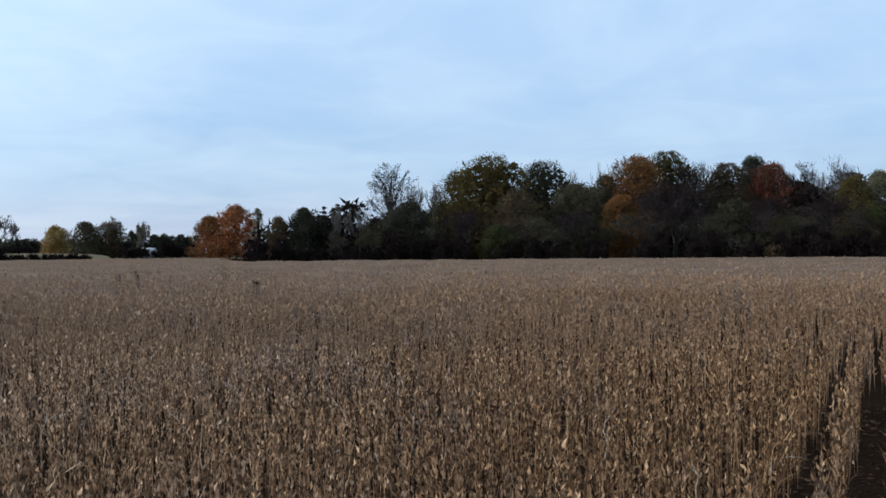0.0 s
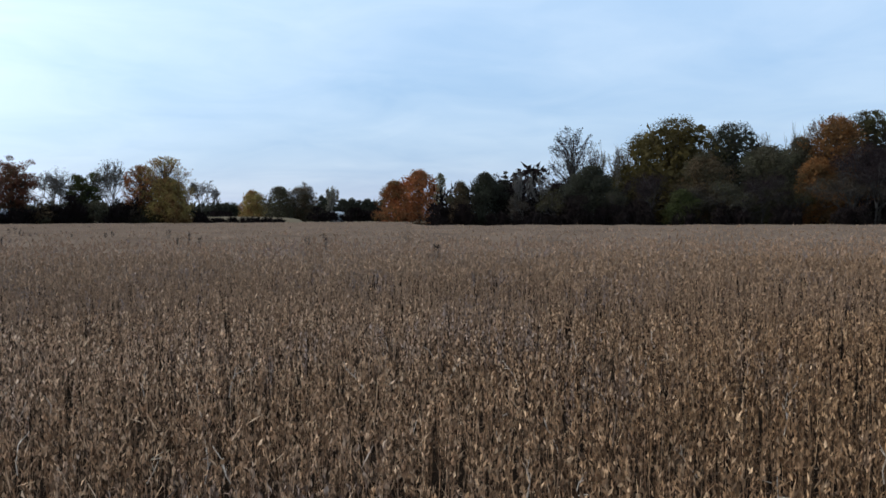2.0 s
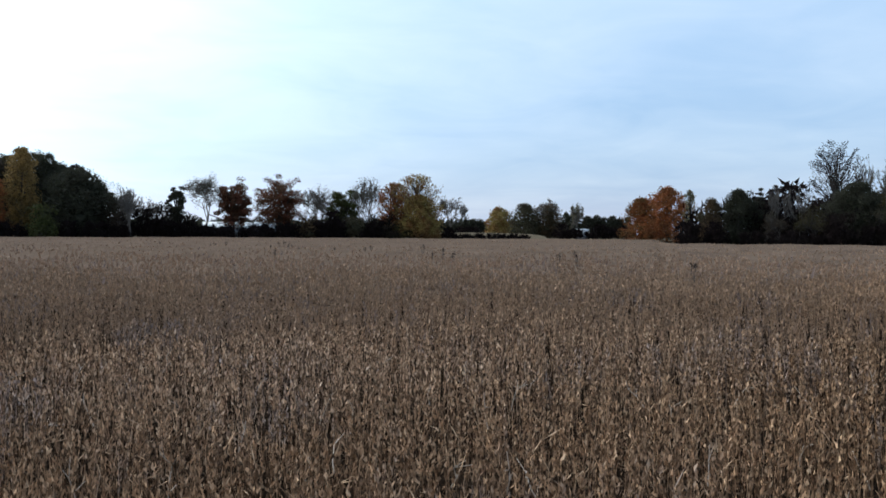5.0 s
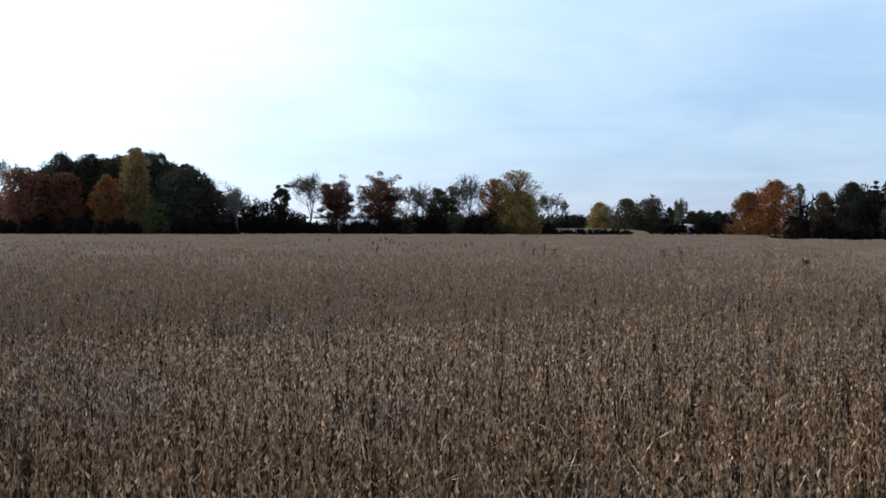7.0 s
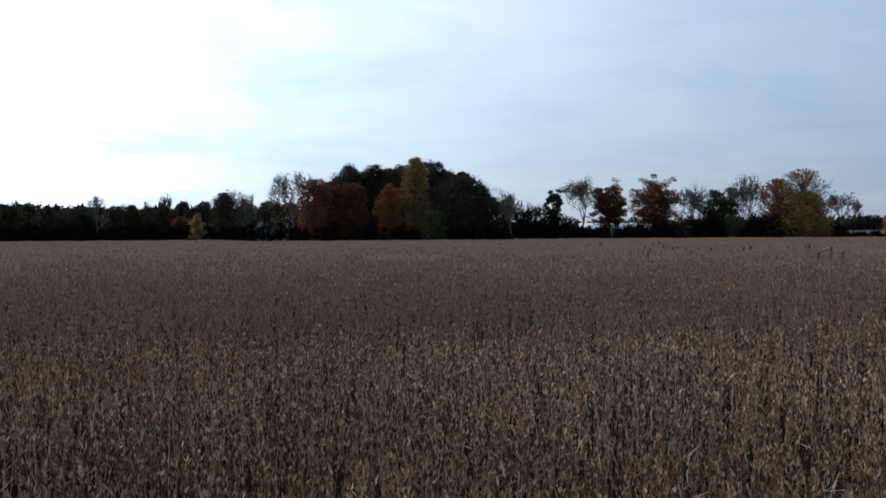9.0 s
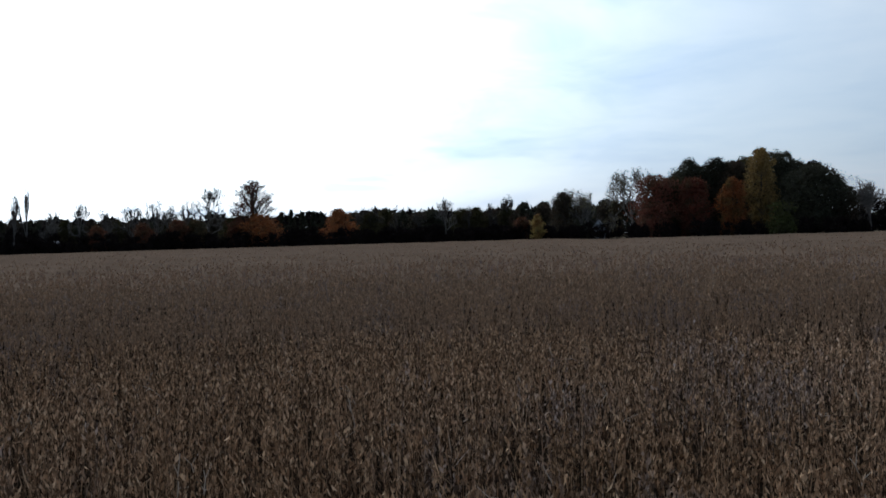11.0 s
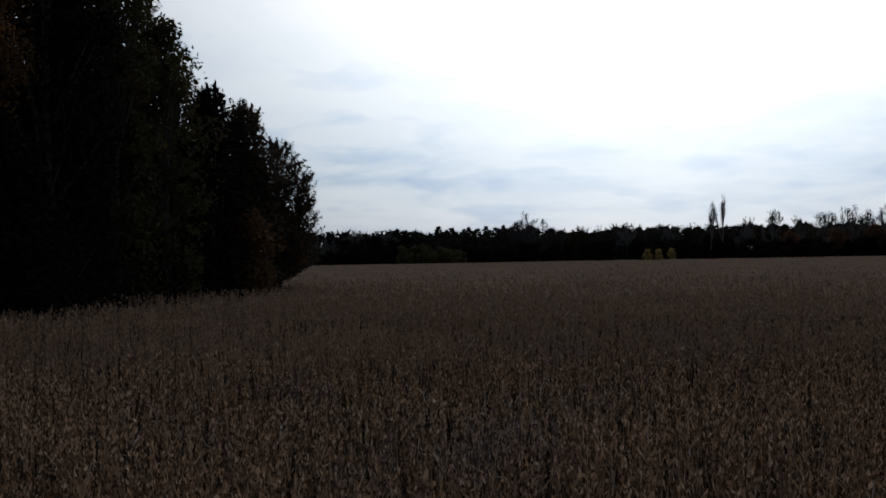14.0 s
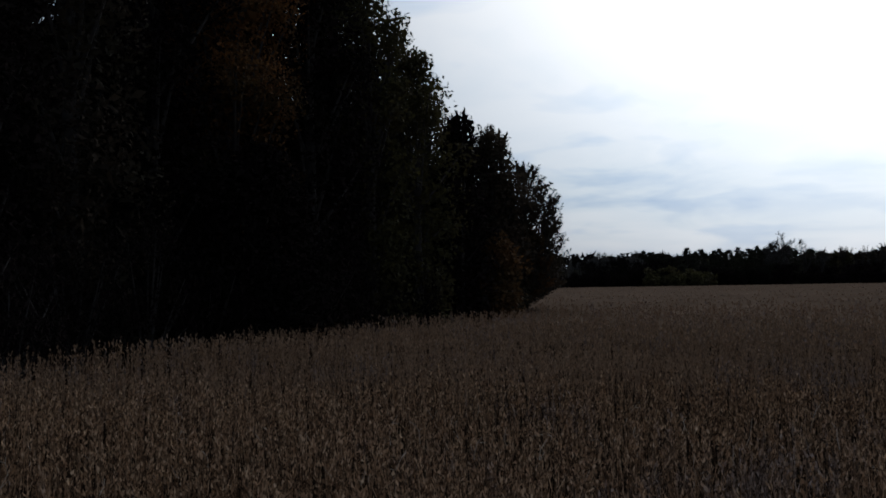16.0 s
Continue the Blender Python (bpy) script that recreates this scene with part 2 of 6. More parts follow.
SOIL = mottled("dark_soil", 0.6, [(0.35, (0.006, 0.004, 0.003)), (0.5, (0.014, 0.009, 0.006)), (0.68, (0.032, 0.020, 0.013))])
STUBBLE = mottled("far_crop_tops", 0.25, [(0.34, (0.088, 0.059, 0.042)), (0.5, (0.124, 0.085, 0.061)), (0.66, (0.169, 0.118, 0.086))], 3.0, 0.15)
DRY_GRASS = mottled("dry_grass", 0.2, [(0.35, (0.085, 0.066, 0.042)), (0.5, (0.125, 0.098, 0.066)), (0.68, (0.165, 0.130, 0.092))], 2.0, 0.1)
WHITE_METAL = mottled("weathered_white_metal", 0.4, [(0.35, (0.36, 0.36, 0.37)), (0.65, (0.50, 0.50, 0.49))], 6.0, 0.005, 0.5)
WHITE_PAINT = mottled("white_painted_metal", 0.4, [(0.35, (0.46, 0.47, 0.48)), (0.65, (0.60, 0.60, 0.59))], 6.0, 0.005, 0.5)
GREY_WALL = mottled("grey_boarding", 0.4, [(0.35, (0.22, 0.23, 0.25)), (0.65, (0.34, 0.34, 0.35))], 6.0, 0.005, 0.7)
GREY_ROOF = mottled("grey_roof_shingles", 0.4, [(0.35, (0.10, 0.105, 0.12)), (0.65, (0.17, 0.175, 0.19))], 6.0, 0.01, 0.7)
DARK_GLASS, _, _g = material("dark_window_glass")
_g.inputs["Base Color"].default_value, _g.inputs["Roughness"].default_value = (0.02, 0.025, 0.03, 1), 0.1
rng = np.random.default_rng(7)


# ---- mesh makers ----
def mesh_of(name, verts, faces, mat):
    """A mesh from arrays of places and of triangles."""
    me = bpy.data.meshes.new(name)
    verts, faces = np.asarray(verts, np.float32).reshape(-1, 3), np.asarray(faces, np.int32).reshape(-1, 3)
    me.vertices.add(len(verts))
    me.vertices.foreach_set("co", verts.ravel())
    me.loops.add(faces.size)
    me.loops.foreach_set("vertex_index", faces.ravel())
    me.polygons.add(len(faces))
    me.polygons.foreach_set("loop_start", np.arange(0, faces.size, 3, dtype=np.int32))
    me.update(calc_edges=True)
    me.materials.append(mat)
    return me


def unit(v):
    return v / np.maximum(np.linalg.norm(v, axis=-1, keepdims=True), 1e-9)


def blades(base, way, length, width, fold=0.35):
    """Folded diamonds, one for each base: pods, leaves, stems. Two triangles each."""
    way = unit(way)
    side = unit(np.cross(way, rng.normal(size=way.shape)))
    out = np.cross(way, side)
    length, width = np.broadcast_to(length, len(base))[:, None], np.broadcast_to(width, len(base))[:, None]
    mid = base + way * length * 0.45
    v = np.stack([base, mid + side * width * 0.5 + out * width * fold, base + way * length, mid - side * width * 0.5 + out * width * fold], 1)
    i = np.arange(len(base))[:, None] * 4
    return v.reshape(-1, 3), np.concatenate([np.concatenate([i, i + 1, i + 2], 1), np.concatenate([i, i + 2, i + 3], 1)])


def flakes(base, way, length, width, fold=0.0):
    """Leaves of distant crowns: one pointed triangle each."""
    way = unit(way)
    side = unit(np.cross(way, rng.normal(size=way.shape)))
    length, width = np.broadcast_to(length, len(base))[:, None], np.broadcast_to(width, len(base))[:, None]
    v = np.stack([base + side * width * 0.5, base - side * width * 0.5, base + way * length], 1)
    return v.reshape(-1, 3), np.arange(len(base) * 3).reshape(-1, 3)


def twigs(base, way, length, width, fold=0.0):
    """Leafless brushwood: thin shoots that mostly rise."""
    rising = rng.normal(size=base.shape) * [0.65, 0.65, 0.35] + [0, 0, 0.8]
    return flakes(base, rising, np.minimum(np.asarray(length) * 1.7, 1.1), np.asarray(width) * 0.6)


def tubes(p0, p1, r0, r1, sides=4):
    """Tapered limbs from p0 to p1."""
    p0, p1 = np.asarray(p0, float), np.asarray(p1, float)
    way = unit(p1 - p0)
    a = unit(np.cross(way, np.where(np.abs(way[:, 2:]) > 0.9, [[1.0, 0, 0]], [[0, 0, 1.0]])))
    b = np.cross(way, a)
    turn = np.arange(sides) * 2 * np.pi / sides
    ring = a[:, None] * np.cos(turn)[None, :, None] + b[:, None] * np.sin(turn)[None, :, None]
    v = np.concatenate([p0[:, None] + ring * np.asarray(r0)[:, None, None], p1[:, None] + ring * np.asarray(r1)[:, None, None]], 1)
    i = np.arange(len(p0))[:, None] * 2 * sides
    faces = []
    for k in range(sides):
        n = (k + 1) % sides
        faces += [np.concatenate([i + k, i + n, i + sides + n], 1), np.concatenate([i + k, i + sides + n, i + sides + k], 1)]
    return v.reshape(-1, 3), np.concatenate(faces)


def joined(pieces):
    verts, faces, n = [], [], 0
    for v, f in pieces:
        verts.append(v)
        faces.append(f + n)
        n += len(v)
    return np.concatenate(verts), np.concatenate(faces)


def part(name, verts, faces, mat, parent, label=""):
    ob = new(name, mesh_of(name, verts, faces, mat))
    ob.parent = parent
    return tagged(ob, label)


def thing(name, x, y, z=0.0):
    ob = new(name)
    ob.location = (x, y, z)
    return ob


# ---- trees ----
def rounded_head(p, height, width):
    """Draws stray limbs in towards a rounded crown."""
    middle, half = np.array([0, 0, height * 0.60]), np.array([width * 0.5, width * 0.5, height * 0.41])
    d = np.linalg.norm((p - middle) / half, axis=1, keepdims=True)
    inward = middle + (p - middle) * (1 + 0.42 * (d - 1)) / np.maximum(d, 1e-6)
    return np.where((d > 1) & (p[:, 2:] > height * 0.35), inward, p)


def branching(height, width, levels, spread=0.58, clear=0.25, lean=0.1):
    """Limbs of a leafless tree, scaled to its height and width: starts, ends, radii at both, the tips, and how many are not twigs."""
    starts, ends, r0, r1 = [], [], [], []
    p = np.zeros((1, 3))
    w = unit(np.array([[rng.normal(0, lean), rng.normal(0, lean), 1.0]]))
    length, radius = 1.0, 1.0
    for level in range(levels):
        n = len(p)
        e = p + w * length * rng.uniform(0.75, 1.2, (n, 1))
        starts.append(p), ends.append(e)
        r0.append(np.full(n, radius)), r1.append(np.full(n, radius * 0.62))
        if level == levels - 1:
            break
        kids = (5, 4, 3)[min(level, 2)]
        p = np.repeat(e, kids, 0)
        if level > 0:
            p = p - np.repeat(w * length, kids, 0) * rng.uniform(0, 0.5, (n * kids, 1))
        else:
            p = p - np.array([[0, 0, length]]) * rng.uniform(0, 0.45, (n * kids, 1))
        w = unit(np.repeat(w, kids, 0) + rng.normal(0, spread, (n * kids, 3)) + [0, 0, 0.2])
        length *= 0.80 if level == 0 else 0.68
        radius *= 0.55
    tips = ends[-1]
    wood = sum(len(e) for e in ends[:-1])
    starts, ends, r0, r1 = (np.concatenate(a) for a in (starts, ends, r0, r1))
    across = np.percentile(np.hypot(tips[:, 0], tips[:, 1]), 80)
    scale = np.array([width / 2 / across, width / 2 / across, height / ends[:, 2].max()])
    thick = height * 0.017
    starts, ends, tips = (rounded_head(a * scale, height, width) for a in (starts, ends, tips))
    return starts, ends, np.maximum(r0 * thick, height * 0.0016), np.maximum(r1 * thick, height * 0.0012), tips, wood


def leaf_cloud(centres, radius, count, size, flat=0.85, leaf=blades):
    """Leaves strewn in clumps round the centres, thicker towards each clump's skin."""
    pick = rng.integers(0, len(centres), count)
    r = np.broadcast_to(radius, len(centres))[pick][:, None] * rng.uniform(0.12, 1.0, (count, 1)) ** 0.5
    at = centres[pick] + unit(rng.normal(size=(count, 3))) * r * [1, 1, flat]
    return leaf(at, rng.normal(size=(count, 3)) + [0, 0, -0.2], size * rng.uniform(0.6, 1.4, count), size * rng.uniform(0.45, 0.8, count), 0.2)


def crown_profile(c, crest):
    """How wide the crown is at a fraction of its height: full in the middle, domed at the top, drawn in below."""
    c = np.clip(c, 0, 1)
    over = np.clip((c - crest) / (1.02 - crest), 0, 1)
    under = np.clip((crest - c) / (crest + 0.25), 0, 1)
    return np.clip(1 - over ** 2.1, 0.015, 1) ** 0.60 * (1 - 0.42 * under ** 1.6)


def crown_body(height, width, clear, crest, count, size, low, leaf):
    """Leaves filling the whole crown out to an uneven skin of bulges and hollows."""
    c = rng.uniform(0, 1, count)
    turn = rng.uniform(0, 2 * np.pi, count)
    k = rng.uniform(0, 6.3, 6)
    bulge = 0.80 + 0.13 * np.sin(3 * turn + 6 * c + k[0]) + 0.12 * np.sin(4 * turn - 10 * c + k[1]) + 0.10 * np.sin(15 * c + 2 * turn + k[2]) + 0.07 * np.sin(7 * turn + 24 * c + k[3])
    reach = width / 2 * crown_profile(c, crest) * bulge * rng.uniform(0.25, 1.0, count) ** 0.4
    rise = clear + (1 - clear) * c * (0.94 + 0.05 * np.sin(3 * turn + k[4]) * reach / width * 2)
    at = np.stack([reach * np.cos(turn), reach * np.sin(turn), np.maximum(rise * height, low + 0.1)], 1) + rng.normal(0, size * 0.25, (count, 3))
    at[:, 2] = np.maximum(at[:, 2], 0.08)
    inner = 1.7 - 0.95 * np.clip(reach / (width / 2 * crown_profile(c, crest)), 0, 1)
    return leaf(at, rng.normal(size=(count, 3)) + [0, 0, -0.2], inner * size * rng.uniform(0.6, 1.4, count), inner * size * rng.uniform(0.45, 0.8, count), 0.2)


def crown_heart(height, width, clear, crest, count, low):
    """The dense inside of the crown: sprays of leaves, larger and well within the skin."""
    c = rng.uniform(0.02, 0.86, count)
    turn = rng.uniform(0, 2 * np.pi, count)
    reach = width * 0.5 * crown_profile(c, crest) * rng.uniform(0, 0.68, count)
    at = np.stack([reach * np.cos(turn), reach * np.sin(turn), np.maximum((clear + (1 - clear) * c) * height, low + 0.3)], 1)
    spray = min(width, height) * 0.080
    return blades(at, rng.normal(size=(count, 3)) * [1, 1, 0.6], spray * rng.uniform(0.7, 1.3, count), spray * rng.uniform(0.5, 0.8, count), 0.2)


LEAF_SHAPE = {"shaded_thicket": twigs, "purple": twigs}


def broadleaf(x, y, height, width, leaf, fullness, label, clear=0.05, size=None, detail=1.0, low=0.0, crest=0.40, solid=0.38):
    """A tree in leaf: trunk, limbs to each clump of the crown, and the leaves."""
    tree = tagged(thing("tree", x, y), label, "tree")
    far = math.hypot(x, y)
    size = size or max(0.12, far * (0.0017 if far < 230 else 0.0019))
    clumps = int((20 + 16 * min(1.5, height * width / 120)) * detail)
    u = rng.uniform(clear, 1.0, clumps)
    u[:4] = (0.96, 0.92, 0.88, 0.8)
    c = (u - clear) / (1 - clear)
    profile = crown_profile(c, crest)
    turn = rng.uniform(0, 2 * np.pi, clumps)
    radius = np.clip(width * rng.uniform(0.13, 0.25, clumps), 0.3, None) * (0.65 + 0.35 * profile)
    out = np.maximum(width * 0.60 * profile * rng.uniform(0.25, 1.0, clumps) ** 0.6 - radius * 0.55, 0)
    centres = np.stack([out * np.cos(turn), out * np.sin(turn), u * (height - radius * 0.8)], 1)
    centres[:, 2] = np.maximum(centres[:, 2], radius * 0.6 + low)
    root = np.stack([0 * u, 0 * u, centres[:, 2] * rng.uniform(0.45, 0.75, clumps)], 1)
    top = np.array([[rng.normal(0, 0.02) * width, rng.normal(0, 0.02) * width, height * 0.82]])
    thick = max(0.06, height * 0.018)
    mid = top * 0.45
    wood = joined([tubes(np.array([[0, 0, -0.05]]), mid, [thick * 1.15], [thick * 0.8], 7), tubes(mid, top, [thick * 0.8], [thick * 0.2], 6),
                   tubes(root, centres, np.full(clumps, thick * 0.36), np.full(clumps, thick * 0.10), 4)])
    part("trunk", *wood, BARK, tree)
    area = np.pi * width * (height * (1 - clear) + width) / 2
    shape = LEAF_SHAPE.get(leaf, flakes) if far > 70 else blades
    count = int(min((12500 if far < 175 else 9500 if far < 230 else 3600) * detail, fullness * (1.5 if far > 170 else 1.9 if far > 70 else 1.0) * area / (0.32 * size * size)))
    inside = int(count * solid)
    body = crown_body(height, width, clear, crest, inside, size, low, shape)
    heart = crown_heart(height, width, clear, crest, int(1900 * fullness * fullness * solid), low)
    cloud = leaf_cloud(centres, radius, count - inside, size, 0.85, shape)
    part("crown", *joined([cloud, body, heart]), LEAF[leaf], tree)
    return tree


def open_oak(x, y, height, width, leaf, label, boughs):
    """A hedgerow oak with a clear trunk: separate flat-topped boughs of leaves, sky between them and under the crown."""
    tree = tagged(thing("tree", x, y), label, "tree")
    size = math.hypot(x, y) * 0.0014
    u = np.linspace(0.30, 0.86, boughs) + rng.normal(0, 0.02, boughs)
    turn = np.arange(boughs) * 2.4 + rng.uniform(0, 6)
    radius = width * rng.uniform(0.15, 0.23, boughs)
    out = np.clip(width * 0.5 * np.sqrt(np.clip(1 - ((u - 0.60) / 0.42) ** 2, 0.02, 1)) - radius, 0.05, None) * rng.uniform(0.75, 1.1, boughs)
    centres = np.stack([out * np.cos(turn), out * np.sin(turn), u * height], 1)
    fork = np.stack([0.10 * out * np.cos(turn), 0.10 * out * np.sin(turn), centres[:, 2] * 0.62], 1)
    thick = height * 0.016
    top = np.array([[0, 0, height * 0.80]])
    mid = top * 0.5
    reach = np.repeat(fork, 9, 0) + np.repeat(centres - fork, 9, 0) * rng.uniform(0.4, 1.05, (boughs * 9, 1))
    small = reach + np.clip(rng.normal(0, 1, (boughs * 9, 3)), -1.1, 1.1) * np.repeat(radius, 9)[:, None] * 0.45
    small[:, 2] = np.minimum(small[:, 2], height * 0.92)
    part("trunk", *joined([tubes(mid * 0 - [0, 0, 0.05], mid, [thick * 1.2], [thick * 0.8], 7), tubes(mid, top, [thick * 0.8], [thick * 0.2], 6),
                           tubes(fork, centres, np.full(boughs, thick * 0.5), np.full(boughs, thick * 0.25), 4),
                           tubes(reach, small, np.full(boughs * 9, thick * 0.16), np.full(boughs * 9, thick * 0.06), 3)]), BARK, tree)
    # each bough carries leaves round its small limbs
    inner = leaf_cloud(small, np.repeat(radius, 9) * 0.42, boughs * 800, size, 0.7, flakes)
    part("crown", *inner, LEAF[leaf], tree)
    return tree


def bare_tree(x, y, height, width, label, leaves=0.0, leaf="sparse", bark=None, levels=6, spread=0.58):
    tree = tagged(thing("tree", x, y), label, "tree")
    far = math.hypot(x, y)
    s, e, r0, r1, tips, n = branching(height, width, levels, spread)
    fine = max(0.010, far * 0.00023 - 0.008)
    limbs = tubes(s[:n], e[:n], np.maximum(r0[:n], fine), np.maximum(r1[:n], fine * 0.8), 3)
    twigs = flakes(s[n:], e[n:] - s[n:], np.linalg.norm(e[n:] - s[n:], axis=1), np.maximum(r0[n:], fine) * 2.0)
    part("trunk", *joined([limbs, twigs]), bark or PALE_BARK, tree, "bare grey limbs and twigs")
    if leaves:
        size = max(0.08, far * 0.0013)
        count = int(min(5000 if leaves < 0.6 else 10000, leaves * 3.0 * np.pi * width * height / 2 / (0.32 * size * size) * 0.4))
        part("crown", *leaf_cloud(tips, width * 0.07, count, size, 0.85, LEAF_SHAPE.get(leaf, flakes) if far > 70 else blades), LEAF[leaf], tree, "few scattered dry leaves")
    return tree


def spray_tree(x, y, height, width, leaf, label, sprays=260, crest=0.45, big=1.0, low=0.5, lean=(0.0, 0.0)):
    """A tree seen from near: limbs ending in rising sprays, each hung with leaves along its length."""
    tree = tagged(thing("tree", x, y), label, "tree")
    c = rng.uniform(0.06, 1.0, sprays) ** 0.9
    turn = rng.uniform(0, 2 * np.pi, sprays)
    reach = width / 2 * crown_profile(c, crest) * rng.uniform(0.6, 1.0, sprays) * rng.choice([1.0, 1.1, 1.25], sprays)
    way = unit(np.stack([np.cos(turn) * 0.75, np.sin(turn) * 0.75, (0.35 + 0.75 * c) / big ** 0.6], 1) + rng.normal(0, 0.28, (sprays, 3)))
    long = np.clip(height * 0.14, 0.5, 1.5 * big ** 0.5) * rng.uniform(0.55, 1.25, sprays)
    tip = np.stack([reach * np.cos(turn), reach * np.sin(turn), np.maximum(c * height * 0.98, low)], 1)
    start = tip - way * long[:, None]
    start[:, 2] = np.maximum(start[:, 2], 0.1)
    root = np.stack([0 * c, 0 * c, start[:, 2] * rng.uniform(0.55, 0.85, sprays)], 1)
    # a leaning tree carries its crown out beyond its foot
    for p in (tip, start, root):
        p[:, :2] += np.array(lean) * np.clip(p[:, 2:] / 1.6, 0, 1)
    thick = height * 0.012
    bend = np.array([[lean[0], lean[1], 1.6]])
    wood = joined([tubes(np.array([[0, 0, -0.05]]), bend, [thick], [thick * 0.8], 6), tubes(bend, np.array([[lean[0], lean[1], height * 0.85]]), [thick * 0.8], [thick * 0.2], 6),
                   tubes(root, start, np.full(sprays, thick * 0.30), np.full(sprays, 0.014 * big), 3), tubes(start, tip, np.full(sprays, 0.014 * big), np.full(sprays, 0.006 * big), 3)])
    part("trunk", *wood, BARK, tree)
    pick = np.repeat(np.arange(sprays), 34 if big < 1.5 else 22)
    n = len(pick)
    s = rng.uniform(0.05, 1.04, (n, 1))
    at = start[pick] + (tip - start)[pick] * s + rng.normal(0, 0.075 if big < 1.5 else 0.15, (n, 3)) * long[pick][:, None] * (1.25 - s)
    part("crown", *blades(at, way[pick] * 0.7 + rng.normal(0, 0.6, (n, 3)), big * rng.uniform(0.08, 0.19, n), big * rng.uniform(0.04, 0.085, n), 0.2), LEAF[leaf], tree)
    return tree


def conifer(x, y, height, width, label):
    tree = tagged(thing("conifer", x, y), label, "tree")
    far = math.hypot(x, y)
    size = max(0.15, far * 0.0019)
    part("trunk", *tubes(np.array([[0, 0, -0.05]]), np.array([[0, 0, height * 0.97]]), [height * 0.018], [0.02], 6), BARK, tree)
    whorls = int(8 + height * 0.8)
    u = np.repeat(np.linspace(0.06, 0.97, whorls), 6)
    turn = rng.uniform(0, 2 * np.pi, len(u))
    reach = width / 2 * (1 - u) ** 0.85 * rng.uniform(0.7, 1.1, len(u)) + 0.02 * width
    tips = np.stack([reach * np.cos(turn), reach * np.sin(turn), u * height - reach * 0.18], 1)
    root = np.stack([0 * u, 0 * u, u * height], 1)
    limbs = tubes(root, tips, np.full(len(u), 0.04), np.full(len(u), 0.015), 3)
    count = int(min(2200, 2.6 * np.pi * width * height / 2 / (0.25 * size * size)))
    pick = rng.integers(0, len(u), count)
    along = rng.uniform(0.15, 1.05, (count, 1)) ** 0.7
    at = root[pick] * (1 - along) + tips[pick] * along + rng.normal(0, 0.035 * width, (count, 3)) * (1.1 - u[pick])[:, None]
    needles = blades(at, (tips - root)[pick] + rng.normal(0, 0.5, (count, 3)), size * rng.uniform(0.7, 1.4, count), size * 0.5, 0.2)
    part("crown", *joined([limbs, needles]), LEAF["dark"], tree, "dark needle-covered branches")
    return tree


def shrub(x, y, height, width, leaf, label):
    bush = tagged(thing("shrub", x, y), label, "shrub")
    far = math.hypot(x, y)
    size = max(0.10, far * 0.0026)
    stems = 16
    turn, out = rng.uniform(0, 2 * np.pi, stems), rng.uniform(0.1, 0.42, stems) * width
    tips = np.stack([out * np.cos(turn), out * np.sin(turn), height * rng.uniform(0.25, 0.86, stems)], 1)
    part("branchwork", *tubes(tips * [0.1, 0.1, 0], tips, np.full(stems, 0.04), np.full(stems, 0.012), 3), BARK, bush)
    area = np.pi * width * (height + width) / 2
    count = int(min(3000, 1.2 * area / (0.32 * size * size)))
    clumps = np.concatenate([tips, tips * [1.1, 1.1, 0.45]])
    radius = np.concatenate([np.minimum(height * 0.2, height - tips[:, 2]) + 0.1, np.full(stems, height * 0.2)])
    part("foliage", *leaf_cloud(clumps, radius, count, size, 0.85, LEAF_SHAPE.get(leaf, flakes if far > 70 else blades)), LEAF[leaf], bush)
    return bush


